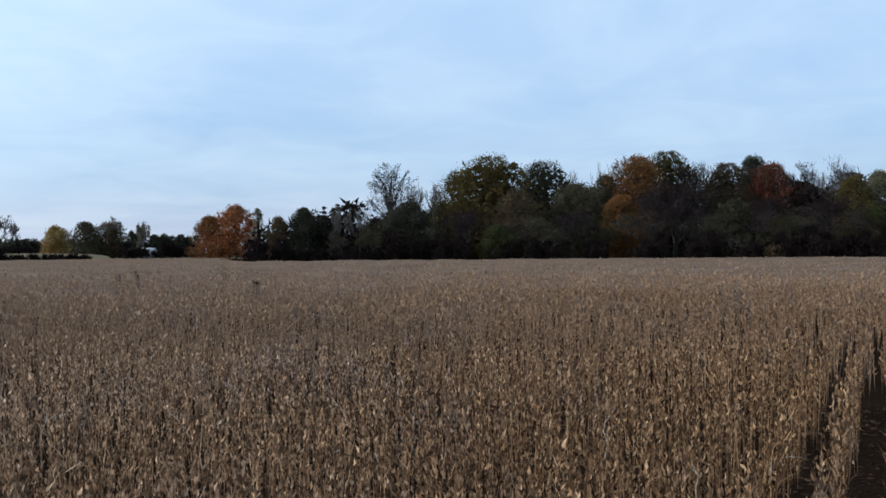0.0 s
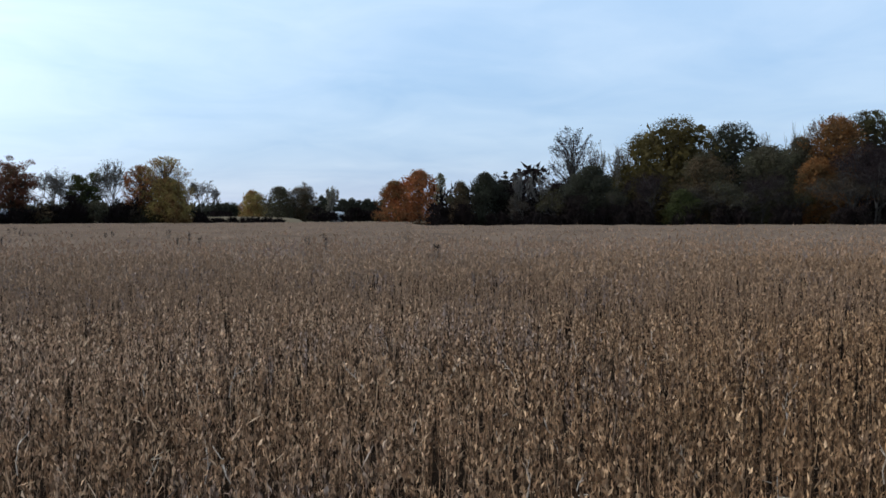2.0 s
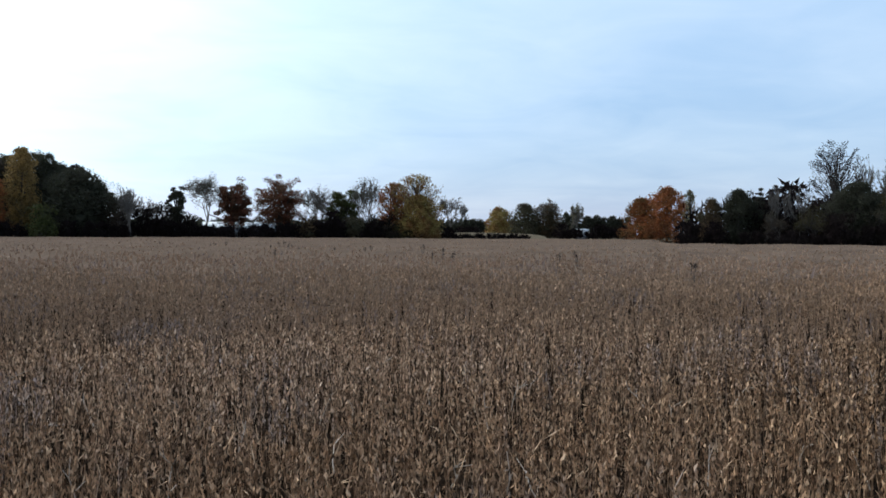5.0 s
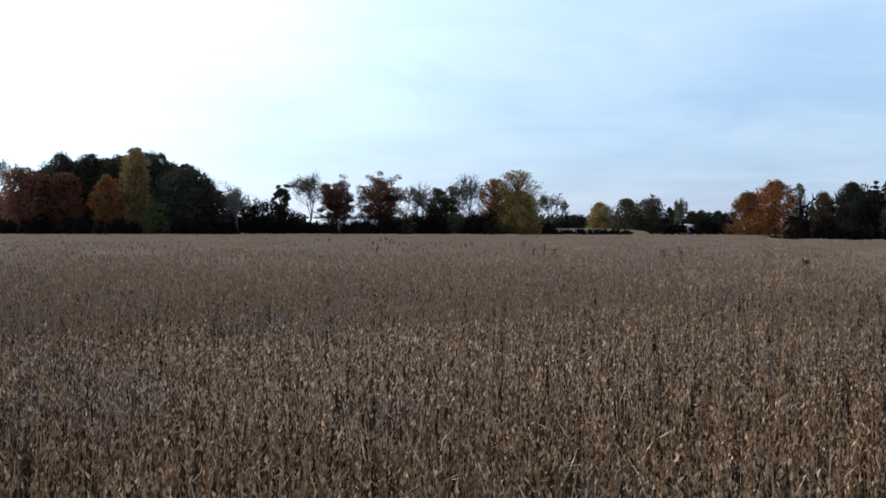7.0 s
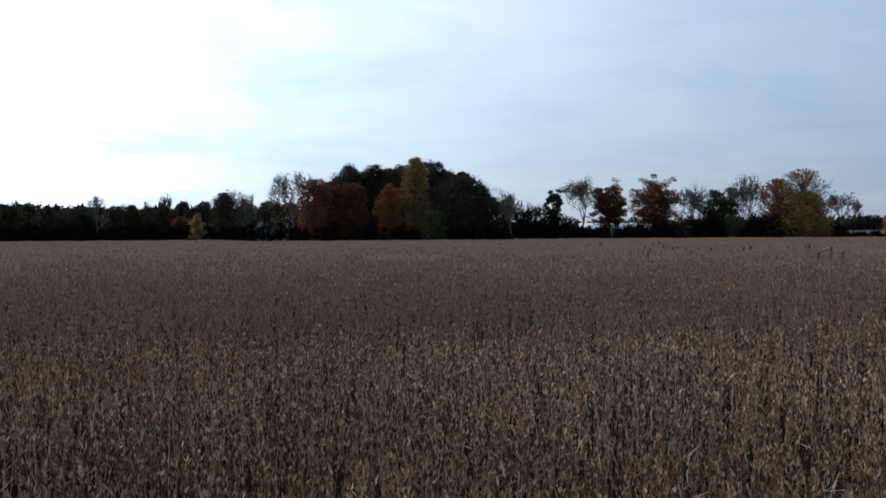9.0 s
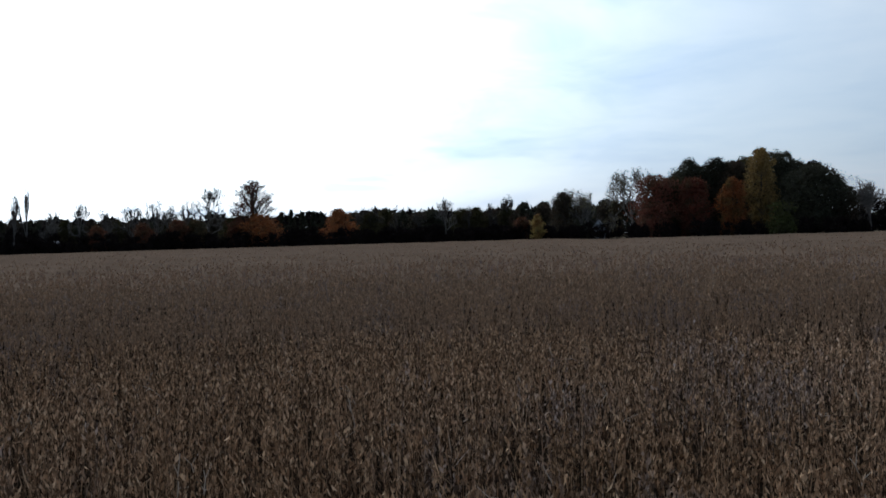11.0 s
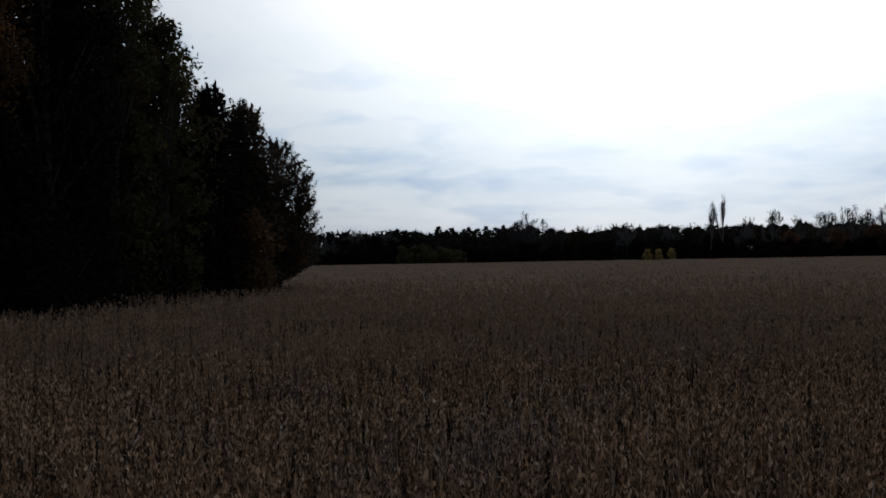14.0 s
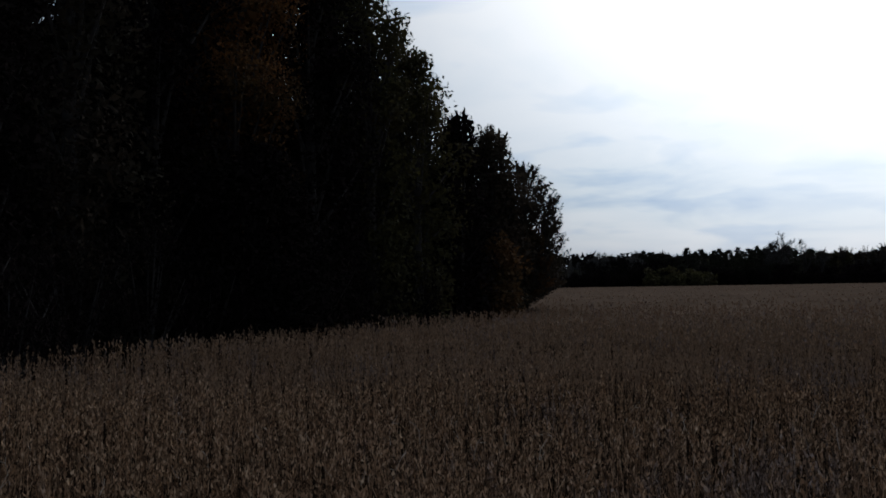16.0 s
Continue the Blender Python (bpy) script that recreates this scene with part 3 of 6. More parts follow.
def house(x, y, turn, length, depth, eaves, ridge, wall, roof, label, windows=3):
    """A gabled building: four walls with a gable at each end, two roof slopes with an overhang, a door and windows with frames and panes."""
    home = tagged(thing("house", x, y), label, "building")
    home.rotation_euler = (0, 0, radians(turn))
    l, d = length / 2, depth / 2

    def box(cx, cy, cz, sx, sy, sz):
        v = np.array([[cx + i * sx / 2, cy + j * sy / 2, cz + k * sz / 2] for i in (-1, 1) for j in (-1, 1) for k in (-1, 1)])
        f = np.array([[0, 1, 3], [0, 3, 2], [4, 6, 7], [4, 7, 5], [0, 4, 5], [0, 5, 1], [2, 3, 7], [2, 7, 6], [0, 2, 6], [0, 6, 4], [1, 5, 7], [1, 7, 3]])
        return v, f

    for s in (-1, 1):
        part("wall", *box(0, s * d, eaves / 2, length, 0.2, eaves), wall, home)
        e = s * (l - 0.1)
        v = np.array([[e + o, *p] for o in (-0.1, 0.1) for p in ((-d, 0), (d, 0), (d, eaves), (0, ridge), (-d, eaves))])
        f = [[0, 1, 2], [0, 2, 4], [2, 3, 4], [5, 7, 6], [5, 9, 7], [7, 9, 8]] + [q for k in range(5) for q in ([k, k + 5, (k + 1) % 5 + 5], [k, (k + 1) % 5 + 5, (k + 1) % 5])]
        part("gable_wall", v, np.array(f), wall, home)
        drop = (ridge - eaves) * 0.4 / d
        v = np.array([[i * (l + 0.35), *p] for i in (-1, 1) for p in ((0, ridge), (s * (d + 0.4), eaves - drop), (s * (d + 0.4), eaves - drop + 0.14), (0, ridge + 0.16))])
        f = [[0, 1, 2], [0, 2, 3], [4, 6, 5], [4, 7, 6]] + [q for k in range(4) for q in ([k, k + 4, (k + 1) % 4 + 4], [k, (k + 1) % 4 + 4, (k + 1) % 4])]
        part("roof", v, np.array(f), roof, home)
    for k in range(windows):
        wx = -l + length * (k + 0.5) / windows
        pane = part("window", *box(wx, -d - 0.11, eaves * 0.55, 1.0, 0.05, 1.1), DARK_GLASS, home)
        for fx, fz, sx, sz in ((0, 0.58, 1.2, 0.1), (0, -0.58, 1.2, 0.1), (-0.55, 0, 0.1, 1.1), (0.55, 0, 0.1, 1.1)):
            part("frame", *box(wx + fx, -d - 0.125, eaves * 0.55 + fz, sx, 0.08, sz), WHITE_METAL, pane)
    return home


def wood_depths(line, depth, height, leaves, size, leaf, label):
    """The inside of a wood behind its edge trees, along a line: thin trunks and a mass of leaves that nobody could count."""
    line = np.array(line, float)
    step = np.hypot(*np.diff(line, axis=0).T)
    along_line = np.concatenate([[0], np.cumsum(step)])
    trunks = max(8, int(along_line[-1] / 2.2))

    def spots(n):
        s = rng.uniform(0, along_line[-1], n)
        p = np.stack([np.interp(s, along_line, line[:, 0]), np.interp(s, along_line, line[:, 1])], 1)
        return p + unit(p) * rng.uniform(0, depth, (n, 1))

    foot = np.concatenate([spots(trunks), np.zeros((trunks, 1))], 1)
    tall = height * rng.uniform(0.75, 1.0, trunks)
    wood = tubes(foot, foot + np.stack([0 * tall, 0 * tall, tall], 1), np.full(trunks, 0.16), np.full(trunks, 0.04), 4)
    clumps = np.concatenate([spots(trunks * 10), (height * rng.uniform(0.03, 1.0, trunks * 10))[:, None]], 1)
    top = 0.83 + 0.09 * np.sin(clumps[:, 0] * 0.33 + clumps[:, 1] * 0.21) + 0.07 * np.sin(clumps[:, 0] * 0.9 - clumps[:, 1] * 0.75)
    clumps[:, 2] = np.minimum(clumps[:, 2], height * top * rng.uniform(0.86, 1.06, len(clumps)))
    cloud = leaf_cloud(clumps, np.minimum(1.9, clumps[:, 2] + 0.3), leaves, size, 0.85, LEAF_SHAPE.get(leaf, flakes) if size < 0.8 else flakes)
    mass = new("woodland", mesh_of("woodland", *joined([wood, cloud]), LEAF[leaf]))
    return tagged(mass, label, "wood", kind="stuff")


# the oak wood beyond the right of the field: edge trees
broadleaf(-46.2, 217.4, 12.7, 12.2, "orange", 0.9, "orange maple in full autumn colour at the far field edge")
broadleaf(-51.9, 218.2, 10.3, 9.6, "rust", 0.9, "rusty orange maple beside a taller orange one")
broadleaf(-40.2, 211.5, 11.7, 3.6, "pale", 0.5, "thin pale yellowish tree half bare of leaves")
broadleaf(-22.1, 130.4, 6.6, 3.6, "brown", 0.8, "small brown-leaved tree at the wood corner")
broadleaf(-19.0, 132.9, 8.0, 5.8, "dark", 0.9, "dark green broadleaf tree at the wood edge")
conifer(-16.5, 135.3, 8.0, 3.0, "dark pointed conifer among bare trees")
bare_tree(-14.1, 135.6, 8.3, 3.5, "bare grey-brown tree at the wood edge")
bare_tree(-11.6, 135.8, 8.4, 3.5, "bare grey-brown tree at the wood edge")
spray_tree(-7.3, 138.1, 14.4, 7.2, "shaded_thicket", "tall open-crowned tree nearly bare of leaves", 200, 0.70, 2.0)
broadleaf(-4.6, 130.2, 8.7, 7.1, "dark", 0.8, "low dark tree under a tall bare one")
bare_tree(-1.2, 140.3, 12.5, 3.7, "pale bare tree beside a big oak")
broadleaf(2.6, 141.3, 14.1, 11.8, "olive", 1.0, "olive-green oak at the edge of the wood")
broadleaf(6.8, 138.1, 15.8, 15.3, "olive", 1.0, "big olive-green oak with a domed crown", crest=0.58, solid=0.55, detail=1.3)
broadleaf(15.2, 145.5, 15.7, 11.4, "dark", 1.0, "broad dark green oak in the wood", crest=0.6, solid=0.5)
broadleaf(10.1, 131.9, 10.3, 9.3, "brown", 0.7, "brown-leaved tree at the wood edge")
broadleaf(18.2, 133.1, 11.3, 10.6, "moss", 0.9, "grey-green tree at the wood edge")
bare_tree(24.1, 148.4, 15.5, 4.2, "pale bare tree standing above the wood")
broadleaf(23.1, 138.4, 12.8, 7.4, "moss", 0.6, "thin grey-green tree in the wood")
broadleaf(27.4, 136.6, 15.4, 9.1, "amber", 0.9, "tall orange-brown oak in the wood", crest=0.6, solid=0.55, detail=1.2)
bare_tree(26.7, 139.8, 15.6, 5.8, "open dark twigs of an oak top", 0.25, "brown_dark", BARK, 7)
broadleaf(23.6, 129.2, 9.3, 6.4, "amber", 0.8, "low orange-brown tree at the wood edge")
broadleaf(32.9, 142.5, 16.8, 9.9, "olive_dark", 1.0, "tall olive oak with a rounded top", crest=0.66, solid=0.6, detail=1.3)
bare_tree(31.2, 130.6, 11.9, 8.6, "bare purplish tree at the wood edge", 0.58, "purple", BARK)
bare_tree(28.3, 129.2, 10.4, 7.7, "bare purplish tree at the wood edge", 0.58, "purple", BARK)
bare_tree(36.4, 139.6, 14.0, 6.7, "dark purplish treetop in the wood", 0.58, "purple", BARK)
bare_tree(38.2, 141.2, 14.8, 5.1, "bare grey tree in the wood")
broadleaf(40.0, 136.5, 14.4, 8.2, "brown_dark", 0.95, "brown and olive oak in the wood", crest=0.62, solid=0.55)
broadleaf(44.8, 140.3, 15.3, 7.5, "dark", 0.9, "dark-leaved tree in the wood", crest=0.55, solid=0.45)
broadleaf(45.6, 134.8, 14.1, 8.2, "red_dark", 0.85, "dull red oak in the wood", crest=0.55, solid=0.5)
broadleaf(38.0, 126.7, 8.3, 8.1, "moss", 0.6, "low mossy-green tree at the wood edge")
bare_tree(50.5, 134.1, 13.4, 7.5, "bare grey-brown tree in the wood", 0.58, "purple", BARK)
bare_tree(53.4, 132.9, 13.9, 8.3, "bare grey-purple tree in the wood", 0.55, "purple", PALE_BARK, 7)
broadleaf(53.9, 127.3, 11.4, 7.3, "olive", 0.7, "thin olive tree in the wood")
broadleaf(57.4, 128.0, 12.3, 6.4, "pale", 0.45, "pale thin-leaved tree in the wood")
broadleaf(53.1, 119.0, 6.9, 6.9, "green", 0.8, "green leafy tree at the wood edge")
broadleaf(7.0, 126.1, 5.2, 4.8, "green", 0.8, "green sapling at the foot of the wood")
broadleaf(64.6, 126.8, 11.8, 12.5, "brown", 0.8, "brown oak in the wood")
shrub(-2.0, 125.3, 3.0, 4.4, "shaded_thicket", "dark leafless thicket at the foot of the wood")
shrub(50.6, 114.6, 2.5, 5.1, "shaded_thicket", "dark leafless thicket at the foot of the wood")
shrub(-23.8, 123.0, 3.2, 3.2, "shaded_thicket", "dark leafless thicket at the foot of the wood")
shrub(-20.4, 123.6, 3.3, 4.4, "shaded_thicket", "dark leafless thicket at the foot of the wood")
shrub(-16.1, 124.3, 2.0, 4.4, "shaded_thicket", "dark leafless thicket at the foot of the wood")
shrub(-11.9, 124.7, 2.3, 5.1, "shaded_thicket", "dark leafless thicket at the foot of the wood")
shrub(-6.1, 125.2, 4.4, 5.1, "shaded_thicket", "dark leafless thicket at the foot of the wood")
shrub(1.2, 125.3, 3.7, 5.8, "shaded_thicket", "dark leafless thicket at the foot of the wood")
shrub(12.8, 124.6, 3.0, 5.8, "shaded_thicket", "dark leafless thicket at the foot of the wood")
shrub(19.8, 123.7, 2.8, 5.8, "shaded_thicket", "dark leafless thicket at the foot of the wood")
shrub(32.1, 121.1, 4.0, 5.8, "shaded_thicket", "dark leafless thicket at the foot of the wood")
shrub(42.2, 118.0, 3.8, 5.8, "shaded_thicket", "dark leafless thicket at the foot of the wood")
shrub(45.5, 116.7, 3.6, 5.8, "shaded_thicket", "dark leafless thicket at the foot of the wood")
shrub(37.9, 119.4, 2.5, 5.1, "shaded_thicket", "dark leafless thicket at the foot of the wood")
shrub(26.1, 122.6, 2.8, 5.8, "shaded_thicket", "dark leafless thicket at the foot of the wood")
shrub(7.0, 125.1, 2.9, 4.4, "shaded_thicket", "dark leafless thicket at the foot of the wood")
shrub(48.7, 115.4, 3.8, 5.8, "shaded_thicket", "dark leafless thicket at the foot of the wood")
bare_tree(9.0, 128.0, 5.7, 6.8, "dark young tree nearly bare of leaves at the wood edge", 0.42, "brown_dark", BARK)
bare_tree(12.3, 127.7, 6.0, 7.7, "dark young tree nearly bare of leaves at the wood edge", 0.42, "moss", BARK)
bare_tree(16.7, 127.2, 6.9, 6.8, "dark young tree nearly bare of leaves at the wood edge", 0.42, "purple", BARK)
bare_tree(20.3, 126.7, 5.6, 5.8, "dark young tree nearly bare of leaves at the wood edge", 0.42, "olive_dark", BARK)
bare_tree(26.0, 125.6, 6.7, 7.7, "dark young tree nearly bare of leaves at the wood edge", 0.42, "brown_dark", BARK)
bare_tree(29.5, 124.9, 8.9, 7.7, "dark young tree nearly bare of leaves at the wood edge", 0.42, "purple", BARK)
bare_tree(32.5, 124.1, 5.9, 6.8, "dark young tree nearly bare of leaves at the wood edge", 0.42, "brown_dark", BARK)
bare_tree(35.2, 123.4, 6.2, 6.8, "dark young tree nearly bare of leaves at the wood edge", 0.42, "moss", BARK)
bare_tree(39.1, 122.2, 8.2, 6.8, "dark young tree nearly bare of leaves at the wood edge", 0.42, "purple", BARK)
bare_tree(42.3, 121.1, 5.8, 6.8, "dark young tree nearly bare of leaves at the wood edge", 0.42, "olive_dark", BARK)
bare_tree(44.8, 120.2, 6.6, 7.7, "dark young tree nearly bare of leaves at the wood edge", 0.42, "brown_dark", BARK)
bare_tree(47.5, 119.2, 8.6, 7.7, "dark young tree nearly bare of leaves at the wood edge", 0.42, "purple", BARK)
bare_tree(49.6, 118.3, 6.1, 6.8, "dark young tree nearly bare of leaves at the wood edge", 0.42, "brown_dark", BARK)
bare_tree(-1.0, 128.3, 5.2, 5.8, "dark young tree nearly bare of leaves at the wood edge", 0.42, "moss", BARK)
bare_tree(3.5, 128.3, 7.2, 6.8, "dark young tree nearly bare of leaves at the wood edge", 0.42, "purple", BARK)
bare_tree(-9.2, 128.0, 5.2, 4.8, "dark young tree nearly bare of leaves at the wood edge", 0.42, "olive_dark", BARK)
bare_tree(-12.9, 127.7, 4.6, 4.8, "dark young tree nearly bare of leaves at the wood edge", 0.42, "brown_dark", BARK)
bare_tree(-4.2, 150.2, 12.7, 3.5, "bare grey treetop within the wood")
bare_tree(10.6, 149.9, 14.2, 4.4, "bare grey treetop within the wood")
bare_tree(19.7, 149.0, 14.3, 5.2, "bare grey treetop within the wood")
bare_tree(26.0, 148.0, 15.2, 4.4, "bare grey treetop within the wood")
bare_tree(37.4, 145.6, 15.1, 4.4, "bare grey treetop within the wood")
bare_tree(40.5, 144.7, 14.6, 3.8, "bare grey treetop within the wood")
bare_tree(50.3, 141.6, 14.4, 5.2, "bare grey treetop within the wood")
bare_tree(54.3, 140.1, 14.3, 5.2, "bare grey treetop within the wood")
bare_tree(57.4, 138.9, 14.1, 6.1, "bare grey treetop within the wood")
bare_tree(60.1, 137.7, 12.9, 4.4, "bare grey treetop within the wood")
shrub(-8.4, 125.0, 1.6, 3.2, "shaded_thicket", "dark leafless thicket at the foot of the wood")
shrub(39.8, 117.7, 2.3, 2.2, "brown", "small pale brown bush at the foot of the wood")

# the hedge line of mixed trees across the field
bare_tree(-140.3, 150.0, 10.8, 7.2, "bare grey tree in the hedge line", 0.1, "brown_dark", None, 7)
bare_tree(-136.6, 150.7, 8.5, 5.9, "low bare grey tree in the hedge line", 0.1, "brown_dark", None, 6)
bare_tree(-134.7, 153.7, 7.8, 5.9, "low bare grey tree in the hedge line", 0.1, "brown_dark", None, 6)
bare_tree(-139.6, 150.6, 10.3, 6.0, "bare grey tree in the hedge line", 0.0, "pale", None, 7)
open_oak(-132.9, 156.6, 12.2, 5.6, "dark", "slim dark green tree in the hedge line", 14)
bare_tree(-130.3, 162.6, 13.7, 11.1, "pale grey bare tree in the hedge line", 0.20, "sparse", None, 7)
open_oak(-124.0, 163.7, 13.6, 9.6, "rust_dark", "tall red-brown oak with gaps between its limbs", 20)
open_oak(-116.5, 169.1, 14.2, 13.2, "rust_dark", "broad red-brown oak with a clear trunk", 24)
bare_tree(-114.5, 178.8, 11.9, 10.4, "pale grey bare tree in the hedge line", 0.20, "sparse", None, 7)
open_oak(-106.9, 178.8, 11.8, 9.5, "green", "thin grey-green tree in the hedge line", 16)
bare_tree(-102.9, 183.4, 13.6, 9.0, "upright bare grey tree in the hedge line", 0.20, "sparse", None, 7)
spray_tree(-95.0, 179.8, 12.4, 7.6, "rust", "rust-red tree beside a yellow-green one", 420, 0.62, 2.2)
broadleaf(-89.7, 180.3, 10.0, 11.6, "gold_green", 0.95, "low part of a yellow-green tree clump in autumn leaf", 0.05, crest=0.34, solid=0.5)
spray_tree(-90.3, 181.0, 14.2, 11.0, "gold_green", "broad yellow-green tree with a ragged top", 380, 0.55, 2.2)
bare_tree(-85.5, 187.8, 10.0, 6.7, "small bare tree at the end of the hedge line", 0.0, "pale", None, 7)
shrub(-134.1, 148.8, 6.7, 5.4, "shaded_thicket", "low scrub under the hedge trees")
shrub(-131.6, 151.1, 7.7, 4.2, "shaded_thicket", "low scrub under the hedge trees")
shrub(-127.7, 154.4, 5.9, 3.5, "shaded_thicket", "low scrub under the hedge trees")
shrub(-109.2, 168.0, 5.5, 5.4, "brown", "low scrub under the hedge trees")
shrub(-105.2, 170.5, 6.2, 5.8, "shaded_thicket", "low scrub under the hedge trees")
shrub(-100.8, 173.2, 5.1, 5.8, "moss", "low scrub under the hedge trees")
shrub(-96.2, 175.7, 5.6, 5.8, "shaded_thicket", "low scrub under the hedge trees")
shrub(-86.4, 180.7, 3.7, 3.5, "gold_green", "low scrub under the hedge trees")
shrub(-116.8, 162.8, 3.2, 4.7, "shaded_thicket", "low scrub under the hedge trees")
shrub(-122.4, 158.6, 2.4, 4.7, "shaded_thicket", "low scrub under the hedge trees")
shrub(-132.9, 150.0, 3.9, 7.0, "shaded_thicket", "low scrub under the hedge trees")
shrub(-129.5, 152.9, 3.5, 5.8, "shaded_thicket", "low scrub under the hedge trees")
shrub(-126.0, 155.8, 3.1, 5.4, "shaded_thicket", "low scrub under the hedge trees")
shrub(-112.1, 166.1, 3.6, 5.4, "shaded_thicket", "low scrub under the hedge trees")
shrub(-107.2, 169.2, 4.1, 5.8, "shaded_thicket", "low scrub under the hedge trees")
shrub(-103.3, 171.7, 4.6, 6.5, "shaded_thicket", "low scrub under the hedge trees")
shrub(-98.2, 174.6, 4.2, 6.5, "shaded_thicket", "low scrub under the hedge trees")
shrub(-94.2, 176.8, 3.7, 5.8, "brown_dark", "low scrub under the hedge trees")
shrub(-91.1, 178.4, 4.1, 5.8, "olive_dark", "low scrub under the hedge trees")
shrub(-83.3, 182.2, 3.3, 3.5, "shaded_thicket", "low scrub under the hedge trees")
shrub(-137.8, 145.4, 5.3, 5.8, "shaded_thicket", "low scrub under the hedge trees")

shrub(-126.9, 157.6, 2.7, 5.6, "shaded_thicket", "low scrub under the hedge trees")
shrub(-123.6, 160.2, 2.9, 5.6, "shaded_thicket", "low scrub under the hedge trees")
shrub(-120.2, 162.8, 2.6, 5.6, "shaded_thicket", "low scrub under the hedge trees")
shrub(-117.0, 165.2, 2.8, 5.6, "shaded_thicket", "low scrub under the hedge trees")
shrub(-114.0, 167.2, 2.9, 5.6, "shaded_thicket", "low scrub under the hedge trees")

# the far side of the next field
conifer(-132.6, 302.6, 6.4, 6.5, "small dark conifer far across the fields")
conifer(-132.5, 308.0, 6.0, 6.5, "small dark conifer far across the fields")
conifer(-130.4, 308.9, 5.5, 6.5, "small dark conifer far across the fields")
conifer(-128.6, 309.7, 5.3, 6.5, "small dark conifer far across the fields")
broadleaf(-114.6, 288.4, 10.4, 9.7, "gold_green", 0.9, "round yellow-olive tree far across the fields", 0.08)
broadleaf(-103.5, 281.9, 11.3, 11.7, "moss", 0.7, "grey-green round tree far across the fields", 0.08)
bare_tree(-99.6, 283.3, 12.5, 11.5, "bare grey round-headed tree far across the fields", 0.4, "brown")
broadleaf(-96.4, 284.4, 9.3, 9.0, "brown", 0.8, "low brown tree far across the fields", 0.08)
bare_tree(-103.3, 334.7, 12.9, 4.5, "pale thin tree above a far wood", 0.5, "pale")
broadleaf(-113.0, 352.7, 10.2, 5.8, "dark", 0.8, "dark tree in a far wood", 0.05)
broadleaf(-110.1, 353.6, 9.8, 6.3, "dark", 0.8, "dark tree in a far wood", 0.05)
broadleaf(-105.4, 355.0, 8.9, 6.3, "dark", 0.8, "dark tree in a far wood", 0.05)
broadleaf(-102.3, 355.9, 9.3, 5.8, "dark", 0.8, "dark tree in a far wood", 0.05)
broadleaf(-99.2, 356.8, 8.3, 5.3, "dark", 0.8, "dark tree in a far wood", 0.05)
broadleaf(-96.5, 357.5, 8.9, 5.8, "dark", 0.8, "dark tree in a far wood", 0.05)
broadleaf(-93.8, 358.2, 8.1, 5.3, "dark", 0.8, "dark tree in a far wood", 0.05)
broadleaf(-91.2, 358.9, 8.7, 5.8, "dark", 0.8, "dark tree in a far wood", 0.05)
shrub(-89.7, 276.1, 4.7, 6.7, "shaded_thicket", "dark scrub at the far field edge")
shrub(-85.5, 277.4, 3.4, 5.1, "shaded_thicket", "dark scrub at the far field edge")
shrub(-80.2, 279.0, 4.4, 7.4, "shaded_thicket", "dark scrub at the far field edge")
shrub(-75.7, 280.3, 3.8, 6.7, "shaded_thicket", "dark scrub at the far field edge")
shrub(-71.9, 281.2, 4.1, 5.1, "shaded_thicket", "dark scrub at the far field edge")
shrub(-115.3, 266.4, 3.5, 10.1, "shaded_thicket", "dark scrub at the far field edge")
shrub(-92.4, 202.2, 1.4, 4.4, "shaded_thicket", "low dark scrub along the far crop edge")
shrub(-89.4, 203.6, 1.4, 4.4, "shaded_thicket", "low dark scrub along the far crop edge")
shrub(-86.3, 204.9, 1.4, 4.4, "shaded_thicket", "low dark scrub along the far crop edge")
shrub(-83.3, 206.1, 1.4, 4.4, "shaded_thicket", "low dark scrub along the far crop edge")
shrub(-80.3, 207.3, 1.4, 4.4, "shaded_thicket", "low dark scrub along the far crop edge")
shrub(-77.2, 208.5, 1.5, 4.4, "shaded_thicket", "low dark scrub along the far crop edge")

# the grove of maples and oaks
bare_tree(-156.8, 108.0, 14.6, 10.0, "pale leafless tree at the end of the grove", 0.12, "pale", None, 7)
broadleaf(-147.9, 106.7, 12.6, 10.4, "red", 0.95, "dark red maple in the grove", crest=0.55, solid=0.5)
broadleaf(-147.8, 110.3, 12.2, 8.2, "olive_dark", 0.9, "olive-brown tree in the grove", crest=0.55, solid=0.5)
broadleaf(-153.8, 118.9, 16.0, 8.6, "dark", 0.9, "dark green tree rising from the grove", crest=0.55, solid=0.5)
broadleaf(-143.1, 111.4, 11.6, 7.4, "red_dark", 0.9, "deep red maple in the grove", crest=0.55, solid=0.5)
broadleaf(-150.6, 122.9, 16.2, 6.7, "dark", 0.8, "dark green tree rising from the grove", crest=0.55, solid=0.5)
broadleaf(-148.4, 125.5, 15.5, 9.2, "brown_dark", 0.9, "dark brown tree in the grove", crest=0.55, solid=0.5)
broadleaf(-139.6, 117.5, 11.2, 6.3, "rust", 0.8, "rust-orange tree in the grove", crest=0.55, solid=0.5)
broadleaf(-139.4, 123.6, 17.0, 6.6, "gold", 0.9, "tall gold-leaved tree in the grove", crest=0.55, solid=0.5)
broadleaf(-142.6, 132.1, 16.6, 9.2, "dark", 1.0, "dark green oak in the grove", crest=0.55, solid=0.5)
broadleaf(-132.0, 128.7, 13.4, 13.4, "dark", 1.0, "wide dark green oak in the grove", crest=0.55, solid=0.5)
